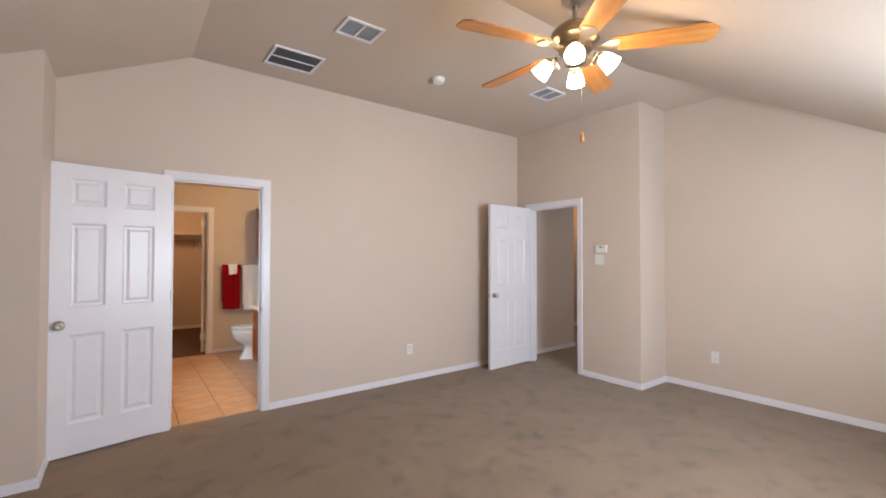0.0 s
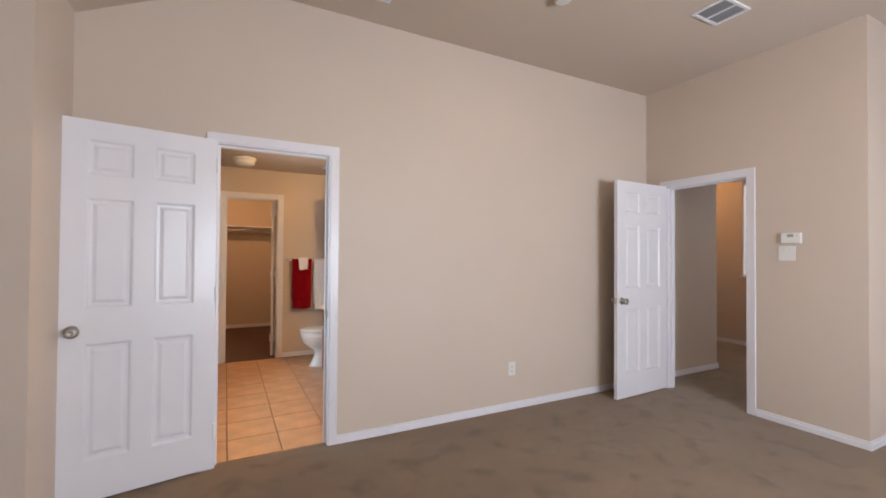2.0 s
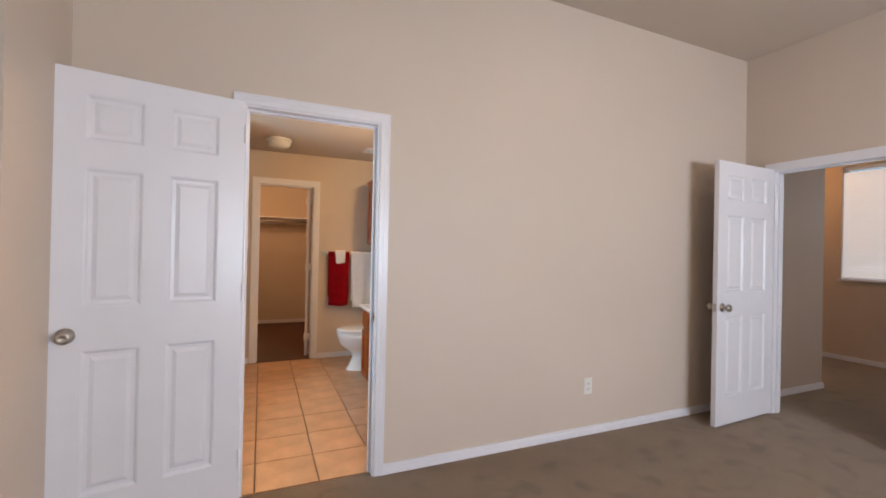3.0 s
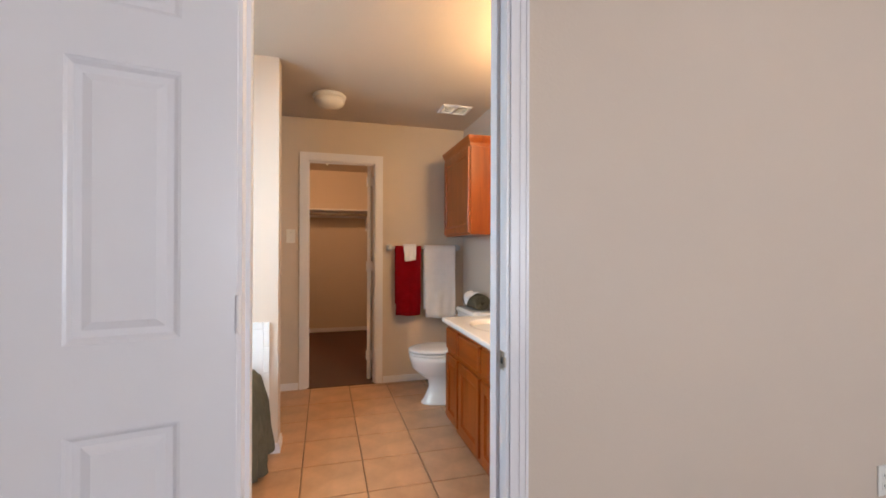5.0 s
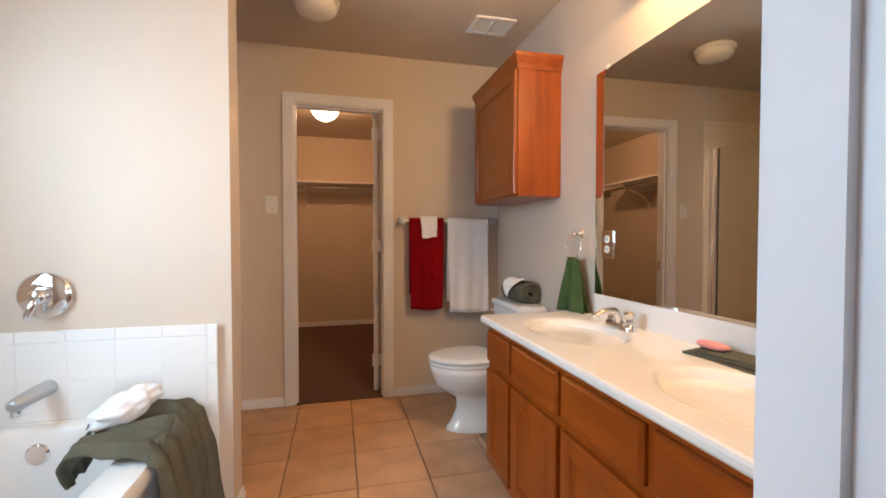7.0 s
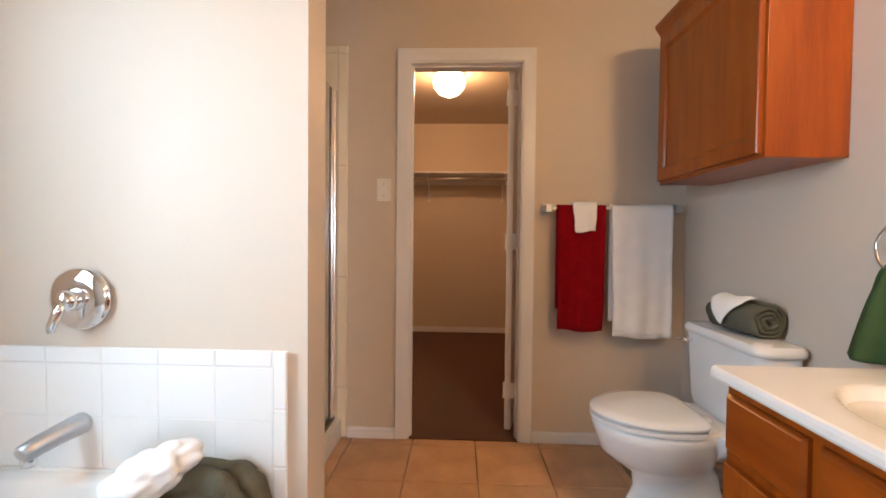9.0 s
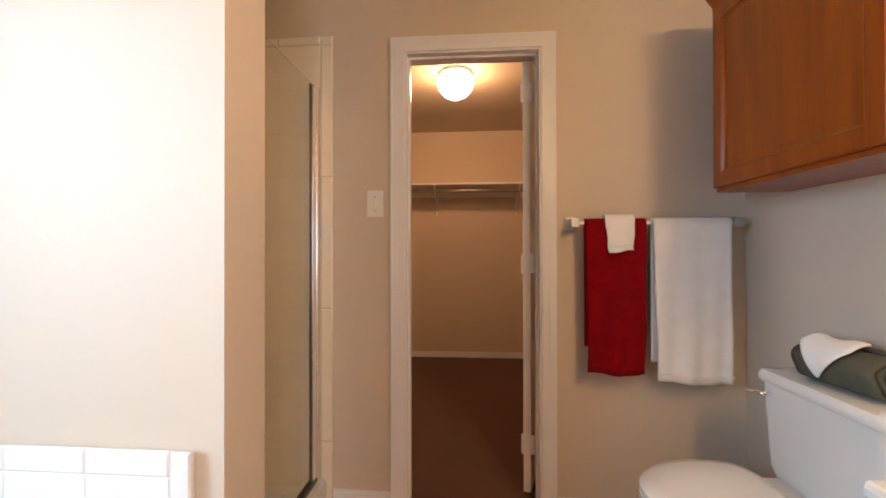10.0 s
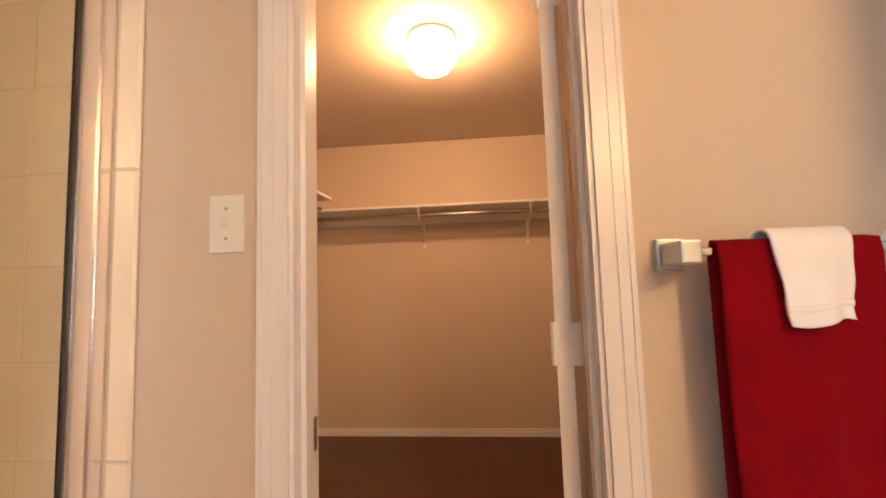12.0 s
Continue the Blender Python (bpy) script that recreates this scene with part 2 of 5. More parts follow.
def prism(bm, pts, axis, a0, a1):
    """Extrude a polygon along axis (0 x, 1 y, 2 z); pts are the other two coordinates in order."""
    def put(p, a):
        c = list(p)
        c.insert(axis, a)
        return bm.verts.new(c)
    lo, hi = [put(p, a0) for p in pts], [put(p, a1) for p in pts]
    bm.faces.new(lo[::-1])
    bm.faces.new(hi)
    n = len(pts)
    for i in range(n):
        bm.faces.new((lo[i], lo[(i + 1) % n], hi[(i + 1) % n], hi[i]))
    bmesh.ops.recalc_face_normals(bm, faces=bm.faces)


def turned(bm, profile, seg=32, m=None, sx=1.0, sy=1.0):
    """A body of revolution about z from (radius, height) pairs."""
    rings = []
    for r, z in profile:
        if r < 1e-6:
            rings.append([bm.verts.new((0, 0, z))])
        else:
            rings.append([bm.verts.new((sx * r * math.cos(2 * math.pi * k / seg), sy * r * math.sin(2 * math.pi * k / seg), z)) for k in range(seg)])
    made = [v for ring in rings for v in ring]
    for a, b in zip(rings, rings[1:]):
        for k in range(seg):
            l = (k + 1) % seg
            if len(a) == 1 and len(b) == 1:
                continue
            if len(a) == 1:
                bm.faces.new((a[0], b[l], b[k]))
            elif len(b) == 1:
                bm.faces.new((a[k], a[l], b[0]))
            else:
                bm.faces.new((a[k], a[l], b[l], b[k]))
    if m is not None:
        for v in made:
            v.co = m @ v.co
    bmesh.ops.recalc_face_normals(bm, faces=bm.faces)


def tube(bm, points, radius, seg=10, caps=True):
    """A round bar along a list of points."""
    pts = [Vector(p) for p in points]
    rings = []
    for i, p in enumerate(pts):
        d = (pts[min(i + 1, len(pts) - 1)] - pts[max(i - 1, 0)]).normalized()
        u = d.cross(Vector((0, 0, 1)))
        if u.length < 1e-3:
            u = Vector((1, 0, 0))
        u.normalize()
        w = d.cross(u)
        r = radius[i] if isinstance(radius, (list, tuple)) else radius
        rings.append([bm.verts.new(p + r * (math.cos(2 * math.pi * k / seg) * u + math.sin(2 * math.pi * k / seg) * w)) for k in range(seg)])
    for a, b in zip(rings, rings[1:]):
        for k in range(seg):
            l = (k + 1) % seg
            bm.faces.new((a[k], a[l], b[l], b[k]))
    if caps:
        bm.faces.new(rings[0][::-1])
        bm.faces.new(rings[-1])
    bmesh.ops.recalc_face_normals(bm, faces=bm.faces)


def loft(bm, rings, cap0=True, cap1=True):
    """Skin closed rings of equal count."""
    vr = [[bm.verts.new(p) for p in r] for r in rings]
    n = len(vr[0])
    for a, b in zip(vr, vr[1:]):
        for k in range(n):
            l = (k + 1) % n
            bm.faces.new((a[k], a[l], b[l], b[k]))
    if cap0:
        bm.faces.new(vr[0][::-1])
    if cap1:
        bm.faces.new(vr[-1])
    bmesh.ops.recalc_face_normals(bm, faces=bm.faces)


def sheet(bm, fn, nu, nv):
    """A grid of fn(u, v), u and v from 0 to 1."""
    g = [[bm.verts.new(fn(i / nu, j / nv)) for j in range(nv + 1)] for i in range(nu + 1)]
    for i in range(nu):
        for j in range(nv):
            bm.faces.new((g[i][j], g[i + 1][j], g[i + 1][j + 1], g[i][j + 1]))


def part(name, bm, mat, parent=None, label="", smooth=False):
    me = bpy.data.meshes.new(name)
    bm.to_mesh(me)
    bm.free()
    me.materials.append(mat)
    if smooth:
        for p in me.polygons:
            p.use_smooth = True
    ob = new(name, me)
    if parent is not None:
        ob.parent = parent
    if label:
        tagged(ob, label)
    return ob


def boxes(name, mat, parent, *specs, bevel=0.0, label=""):
    bm = bmesh.new()
    for sp in specs:
        box(bm, *sp, bevel=bevel)
    return part(name, bm, mat, parent, label)


def thing(name, label, category, at=(0, 0, 0), group="", kind="", turn=0.0):
    e = new(name)
    e.empty_display_size = 0.05
    e.matrix_world = pose(*at, 0, 0, turn)
    return tagged(e, label, category, group, kind)


def setting(name, bm, mat, label, category="", smooth=False):
    return tagged(part(name, bm, mat, None, "", smooth), label, category or name.split("_")[0], kind="structure")


def smooth_by_angle(ob, deg=35):
    for p in ob.data.polygons:
        p.use_smooth = True
    bm = bmesh.new()
    bm.from_mesh(ob.data)
    for e in bm.edges:
        if len(e.link_faces) == 2 and e.calc_face_angle(0) > radians(deg):
            e.smooth = False
    bm.to_mesh(ob.data)
    bm.free()
    return ob


def solid(ob, thick, offset=-1.0):
    md = ob.modifiers.new("thickness", "SOLIDIFY")
    md.thickness, md.offset = thick, offset
    return ob

# ---------------------------------------------------------------- structure: floors
bm = bmesh.new()
prism(bm, [(XL, YF), (XR, YF), (XR, YJ), (XE0, YJ), (XE0, 4.42), (0.2, 4.42), (XNIB - 0.06, YNIB + 0.06), (XL, YNIB + 0.06)], 2, -0.06, 0.0)
setting("floor_bedroom", bm, CARPET, "taupe cut-pile carpet with trodden darker patches", "floor")
bm = bmesh.new()
prism(bm, [(XR + 0.115, HY0), (HX1, HY0), (HX1, HY1), (XE1, HY1), (XE1, 4.495), (XE0, 4.38), (XE0, YJ + 0.06), (XR + 0.115, YJ + 0.06)], 2, -0.06, 0.0)
setting("floor_landing", bm, CARPET, "taupe cut-pile carpet of the landing", "floor")
bm = bmesh.new()
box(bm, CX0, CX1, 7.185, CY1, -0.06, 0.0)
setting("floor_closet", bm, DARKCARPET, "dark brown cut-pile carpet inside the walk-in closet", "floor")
bm = bmesh.new()
box(bm, BX0, BX1, 4.42, 7.185, -0.06, -0.012)
floor_bath = setting("floor_bathroom", bm, GROUT, "square beige ceramic floor tiles with dark grout", "floor")


# ---------------------------------------------------------------- structure: walls
def wall_y(name, y0, y1, x0, x1, top, label, holes=(), mat=PAINT):
    """A wall along x. top(x): its height. holes: (x0, x1, z0, z1)."""
    bm = bmesh.new()
    cuts = sorted({x0, x1, *[h[0] for h in holes], *[h[1] for h in holes], *([XS] if x0 < XS < x1 else [])})
    for a, b in zip(cuts, cuts[1:]):
        hole = next((h for h in holes if h[0] <= a and b <= h[1]), None)
        zs = [(0.0, None)] if hole is None else [(0.0, hole[2]), (hole[3], None)]
        for z0, z1 in zs:
            if z1 is not None and z1 - z0 < 1e-4:
                continue
            prism(bm, [(a, z0), (b, z0), (b, top(b) if z1 is None else z1), (a, top(a) if z1 is None else z1)], 1, y0, y1)
    bmesh.ops.remove_doubles(bm, verts=bm.verts, dist=1e-5)
    return setting(name, bm, mat, label, "wall")


def wall_x(name, x0, x1, y0, y1, top, label, holes=(), mat=PAINT, breaks=()):
    bm = bmesh.new()
    cuts = sorted({y0, y1, *[h[0] for h in holes], *[h[1] for h in holes], *breaks})
    for a, b in zip(cuts, cuts[1:]):
        hole = next((h for h in holes if h[0] <= a and b <= h[1]), None)
        zs = [(0.0, None)] if hole is None else [(0.0, hole[2]), (hole[3], None)]
        for z0, z1 in zs:
            if z1 is not None and z1 - z0 < 1e-4:
                continue
            prism(bm, [(a, z0), (b, z0), (b, top(b - 1e-6) if z1 is None else z1), (a, top(a + 1e-6) if z1 is None else z1)], 0, x0, x1)
    bmesh.ops.remove_doubles(bm, verts=bm.verts, dist=1e-5)
    return setting(name, bm, mat, label, "wall")


D1 = (0.974, 1.695)             # bathroom door opening
D2 = (3.39, 4.15)               # landing door opening
D3 = (1.02, 1.640)               # closet door opening
DH = 2.04
wall_y("wall_north", YN0, YN1, XNIB - 0.115, XE1, left_z, "beige painted wall between bedroom and bathroom", [(*D1, 0.0, DH)])
wall_y("wall_nib", YNIB, YNIB + 0.115, XL, XNIB, left_z, "beige painted wall under the sloping ceiling")
wall_x("wall_nib_return", XNIB - 0.115, XNIB, YNIB + 0.115, YN0, lambda y: left_z(XNIB), "short beige return wall beside the open door")
wall_x("wall_east", XE0, XE1, YJ, YN0, lambda y: ZC, "beige painted wall with the landing doorway", [(*D2, 0.0, DH)])
wall_y("wall_jog", YJ, YJ + 0.115, XE1, XR + 0.115, lambda x: ZC, "narrow beige return wall")
YD = 0.88
wall_x("wall_right", XR, XR + 0.115, YF, YJ, lambda y: ZC if y > YD else front_z(y), "beige painted right wall under the slope", breaks=(YD,))
WF = [(-0.15, 1.35, 0.88, 1.68), (2.45, 3.95, 0.88, 1.68)]
wall_y("wall_front", YF - 0.115, YF, XL, XR + 0.115, lambda x: min(left_z(x), front_z(YF)), "low beige front wall with two windows", WF)
WL = (0.95, 2.25, 0.55, 1.65)
wall_x("wall_left", XL - 0.115, XL, YF - 0.115, YNIB + 0.115, lambda y: min(left_z(XL), front_z(y)), "beige left wall with a window", [WL], breaks=(-0.04,))
WB = (4.58, 5.42, 1.05, 2.05)
wall_x("wall_bath_left", BX0 - 0.115, BX0, YN1, BY1, lambda y: ZB, "beige bathroom wall with a window over the tub", [WB])
wall_x("wall_bath_right", BX1, BX1 + 0.115, YN1, BY1, lambda y: ZB, "beige bathroom wall behind the vanity")
wall_y("wall_bath_near", YN1, YN1 + 0.004, BX0 - 0.115, XNIB - 0.115, lambda x: ZB, "beige bathroom wall at the foot of the tub")
wall_y("wall_tub", 6.0, 6.14, BX0, 0.910, lambda x: ZB, "beige partition between tub and shower")
wall_y("wall_closet", BY1, CY0, BX0 - 0.115, BX1 + 0.115, lambda x: ZB, "beige bathroom end wall with the closet doorway", [(*D3, 0.0, DH)])
wall_x("wall_closet_left", CX0 - 0.115, CX0, CY0, CY1, lambda y: ZK, "beige closet side wall")
wall_x("wall_closet_right", CX1, CX1 + 0.115, CY0, CY1, lambda y: ZK, "beige closet side wall")
wall_y("wall_closet_back", CY1, CY1 + 0.115, CX0 - 0.115, CX1 + 0.115, lambda x: ZK, "beige closet back wall")
wall_y("wall_landing_nib", 4.38, 4.495, XE1, 6.30, lambda x: ZH, "beige landing wall ending in a corner")
# WS: opening for the added south window, out of view
WS = (6.25, 7.55, 0.95, 2.25)
WH = (3.75, 4.975, 1.05, 2.50)
wall_x("wall_landing_far", HX1, HX1 + 0.115, HY0, HY1, lambda y: ZH, "beige landing wall with a bright window", [WH])
wall_y("wall_landing_south", HY0 - 0.115, HY0, XR + 0.115, HX1 + 0.115, lambda x: ZH, "unseen beige landing wall with an added window", [WS])
wall_y("wall_landing_north", HY1, HY1 + 0.115, XE1, HX1 + 0.115, lambda x: ZH, "beige landing wall")
wall_x("wall_landing_west", XE0, XE1, 4.495, HY1, lambda y: ZH, "beige landing wall")
wall_x("wall_landing_back", XR + 0.115, XR + 0.2, HY0, YJ, lambda y: ZH, "beige landing wall")


# ---------------------------------------------------------------- structure: ceilings
def slab(bm, corners, thick=0.06):
    lo = [bm.verts.new(c) for c in corners]
    hi = [bm.verts.new((c[0], c[1], c[2] + thick)) for c in corners]
    bm.faces.new(lo)
    bm.faces.new(hi[::-1])
    n = len(lo)
    for i in range(n):
        bm.faces.new((lo[(i + 1) % n], lo[i], hi[i], hi[(i + 1) % n]))
    bmesh.ops.recalc_face_normals(bm, faces=bm.faces)


YH = YS - (ZC - left_z(XL)) / PF
bm = bmesh.new()
slab(bm, [(x, y, ZC) for x, y in ((XS, YN0), (XS, YS), (4.215, YS), (XR, YD), (XR, YJ), (XE0, YJ), (XE0, YN0))])
slab(bm, [(XS, YN0, ZC), (XNIB, YN0, left_z(XNIB)), (XNIB, YNIB, left_z(XNIB)), (XL, YNIB, left_z(XL)), (XL, YH, left_z(XL)), (XS, YS, ZC)])
slab(bm, [(XS, YS, ZC), (XL, YH, front_z(YH)), (XL, YF, front_z(YF)), (XR, YF, front_z(YF)), (XR, YD, front_z(YD)), (4.215, YS, ZC)])
c0, c1, c2 = Vector((4.215, YS, ZC + 0.01)), Vector((XR, YD, ZC + 0.01)), Vector((XR, YD, front_z(YD) + 0.005))
back = Vector((-0.02, -0.02, 0.0))
loft(bm, [[c0, c1, c2], [c0 + back, c1 + back, c2 + back]])
setting("ceiling_bedroom", bm, CEIL, "beige vaulted ceiling with sloping sides", "ceiling")

for nm, x0, x1, y0, y1, z, lab in (("ceiling_bathroom", BX0, BX1, YN1, BY1, ZB, "beige textured bathroom ceiling"),
                                   ("ceiling_closet", CX0, CX1, CY0, CY1, ZK, "beige textured closet ceiling"),
                                   ("ceiling_landing", XR + 0.115, HX1, HY0, HY1, ZH, "beige landing ceiling"),
                                   ("ceiling_landing_side", XE1, XR + 0.115, YJ + 0.115, HY1, ZH, "beige landing ceiling by the door")):
    bm = bmesh.new()
    box(bm, x0, x1, y0, y1, z, z + 0.06)
    setting(nm, bm, CEIL, lab, "ceiling")

# ---------------------------------------------------------------- structure: baseboards


def baseboard(x0, y0, x1, y1, side):
    """Along a wall line; side: the direction (dx, dy) into the room."""
    bm = bmesh.new()
    for t, z0, z1 in ((0.014, 0.0, 0.040), (0.009, 0.040, 0.060)):
        xs, ys = sorted((x0, x1)), sorted((y0, y1))
        if side[0]:
            box(bm, *sorted((x0, x0 + side[0] * t)), *ys, z0, z1)
        else:
            box(bm, *xs, *sorted((y0, y0 + side[1] * t)), z0, z1)
    setting("baseboard", bm, WHITE, "white painted two-step baseboard", "baseboard")


CW = 0.062                      # casing width
baseboard(D1[1] + 0.048, YN0, XE0 - 0.014, YN0, (0, -1))
baseboard(XNIB + 0.014, YN0, D1[0] - 0.048, YN0, (0, -1))
baseboard(XNIB, YNIB, XNIB, YN0, (1, 0))
baseboard(XL + 0.014, YNIB, XNIB + 0.014, YNIB, (0, -1))
baseboard(XE0, YJ - 0.014, XE0, D2[0] - CW, (-1, 0))
baseboard(XE0, D2[1] + CW, XE0, YN0, (-1, 0))
baseboard(XE0, YJ, XR - 0.014, YJ, (0, -1))
baseboard(XR, YF, XR, YJ, (-1, 0))
baseboard(XL, YF, XR - 0.014, YF, (0, 1))
baseboard(XL, YF + 0.014, XL, YNIB, (1, 0))
baseboard(0.70, BY1, D3[0] - CW, BY1, (0, -1))
baseboard(D3[1] + CW, BY1, BX1, BY1, (0, -1))
baseboard(BX1, 6.05, BX1, BY1 - 0.014, (-1, 0))
baseboard(0.910, 5.986, 0.910, 6.14, (1, 0))
baseboard(0.868, 6.0, 0.910, 6.0, (0, -1))
baseboard(CX0, CY1, CX1, CY1, (0, -1))
baseboard(CX0, CY0, CX0, CY1 - 0.014, (1, 0))
baseboard(CX1, CY0, CX1, CY1 - 0.014, (-1, 0))
baseboard(XE1, 4.38, 6.314, 4.38, (0, -1))
baseboard(6.30, 4.38, 6.30, 4.495, (1, 0))
baseboard(HX1, HY0, HX1, HY1, (-1, 0))


# ---------------------------------------------------------------- doors
def door_frame(parent, axis, a0, a1, h, f0, f1, stop, cw=0.062):
    """Jambs, stop and casings of an opening; axis 0: the wall runs along x. f0, f1: the wall's two faces."""
    def bx(name, specs, bevel=0.0):
        bm = bmesh.new()
        for s0, s1, t0, t1, z0, z1 in specs:
            if axis == 0:
                box(bm, s0, s1, t0, t1, z0, z1, bevel)
            else:
                box(bm, t0, t1, s0, s1, z0, z1, bevel)
        return part(name, bm, WHITE, parent)
    j = 0.004
    bx("jamb", [(a0, a0 + j + 0.012, f0 - 0.003, f1 + 0.003, 0, h - 0.016)])
    bx("jamb", [(a1 - j - 0.012, a1, f0 - 0.003, f1 + 0.003, 0, h - 0.016)])
    bx("head_jamb", [(a0, a1, f0 - 0.003, f1 + 0.003, h - 0.016, h)])
    bx("door_stop", [(a0 + 0.016, a0 + 0.027, *stop, 0, h - 0.027), (a1 - 0.027, a1 - 0.016, *stop, 0, h - 0.027), (a0 + 0.016, a1 - 0.016, *stop, h - 0.027, h - 0.016)])
    for f, d in ((f0, -1), (f1, 1)):
        for t, lo, hi in ((0.011, 0.0, 0.5 * cw), (0.0135, 0.5 * cw, 0.84 * cw), (0.016, 0.84 * cw, cw)):
            ys = sorted((f, f + d * t))
            bx("casing", [(a0 - hi + 0.006, a0 - lo + 0.006, *ys, 0, h + lo - 0.006), (a1 + lo - 0.006, a1 + hi - 0.006, *ys, 0, h + lo - 0.006),
                          (a0 - hi + 0.006, a1 + hi - 0.006, *ys, h + lo - 0.006, h + hi - 0.006)])


def six_panel_leaf(parent, w, h, hinge, turn, knob_label="brushed nickel round door knob", lift=0.012, gap=0.0):
    """The leaf runs from the hinge along its own x; its y = 0 face looks along its own +y."""
    t = 0.035
    st, mid = 0.112, 0.096
    pw = (w - 2 * st - mid) / 2
    rows = ((0.215, 0.835), (1.02, 1.615), (1.735, 1.93))
    cols = ((st, st + pw), (w - st - pw, w - st))
    bm = bmesh.new()
    box(bm, 0, st, -t, 0, 0, h)
    box(bm, w - st, w, -t, 0, 0, h)
    box(bm, st + pw, w - st - pw, -t, 0, 0, h)
    zs = (0.0, *[z for r in rows for z in r], h)
    for c in cols:
        for z0, z1 in zip(zs[0::2], zs[1::2]):
            box(bm, c[0], c[1], -t, 0, z0, z1)
    leaf = part("leaf", bm, WHITE, parent)
    leaf.matrix_world = pose(hinge[0], hinge[1], lift, 0, 0, turn)
    for c in cols:
        for r in rows:
            bm = bmesh.new()
            rings = []
            for y in (-t, 0):
                s = 1 if y == 0 else -1
                for inset, depth in ((0.0, 0.002), (0.006, 0.004), (0.014, 0.011), (0.028, 0.012), (0.046, 0.004)):
                    rings.append((y - s * depth, inset))
            lists = []
            for y, i in rings[:5][::-1] + rings[5:]:
                lists.append([(c[0] + i, y, r[0] + i), (c[1] - i, y, r[0] + i), (c[1] - i, y, r[1] - i), (c[0] + i, y, r[1] - i)])
            loft(bm, lists)
            part("panel", bm, WHITE, leaf)
    bm = bmesh.new()
    for s in (1, -1):
        m = Matrix.Translation((w - 0.062, 0 if s == 1 else -t, 0.905)) @ Matrix.Rotation(radians(-90 * s), 4, "X")
        turned(bm, [(0.0, 0.0), (0.033, 0.0), (0.033, 0.006), (0.014, 0.010), (0.012, 0.030), (0.022, 0.036), (0.028, 0.046), (0.028, 0.056), (0.020, 0.064), (0.010, 0.064), (0.008, 0.060), (0.0, 0.060)], 28, m)
    part("knob", bm, NICKEL, leaf, knob_label, True)
    bm = bmesh.new()
    box(bm, w - 0.001, w + 0.002, -0.030, -0.006, 0.875, 0.935)
    part("latch_plate", bm, NICKEL, leaf)
    for z in (0.18, 1.02, 1.82):
        bm = bmesh.new()
        turned(bm, [(0.0, 0.0), (0.006, 0.0), (0.006, 0.09), (0.0, 0.09)], 12, pose(-0.004, 0.004, z))
        box(bm, -0.0025, 0.0005, -0.032 - gap, 0.004, z, z + 0.09)
        part("hinge", bm, WHITE, leaf, "white painted butt hinge")
    return leaf


door1 = thing("door_1", "white six-panel door standing wide open into the bedroom", "door", kind="structure")
door_frame(door1, 0, *D1, DH, YN0, YN1, (YN0 + 0.045, YN0 + 0.08), 0.054)
six_panel_leaf(door1, 0.728, 2.03, (D1[0] + 0.006, 4.358), 191.5)
bm = bmesh.new()
box(bm, D1[1] - 0.018, D1[1] - 0.0155, YN0 + 0.010, YN0 + 0.038, 0.885, 0.938)
strike = part("strike_plate", bm, NICKEL, door1, "brushed nickel strike plate")
boxes("bolt_hole", BLACKP, strike, (D1[1] - 0.0188, D1[1] - 0.018, YN0 + 0.018, YN0 + 0.031, 0.901, 0.922))
boxes("strike_lip", NICKEL, strike, (D1[1] - 0.020, D1[1] - 0.016, YN0 - 0.004, YN0 + 0.010, 0.897, 0.926), bevel=0.001)
door2 = thing("door_2", "white six-panel door standing open against the wall", "door", kind="structure")
door_frame(door2, 1, *D2, DH, XE0, XE1, (XE0 + 0.045, XE0 + 0.08))
six_panel_leaf(door2, 0.765, 2.03, (XE0 - 0.006, D2[1] - 0.012), 183.0)
door3 = thing("door_3", "white six-panel closet door swung into the closet", "door", kind="structure")
door_frame(door3, 0, *D3, DH, BY1, CY0, (CY0 - 0.085, CY0 - 0.05))
six_panel_leaf(door3, 0.60, 2.03, (D3[1] - 0.074, CY0 + 0.004), 74.0, gap=0.022)
bm = bmesh.new()
box(bm, D3[0] + 0.0155, D3[0] + 0.018, CY0 - 0.040, CY0 - 0.008, 0.86, 0.93)
part("strike_plate", bm, NICKEL, door3, "brushed nickel strike plate")


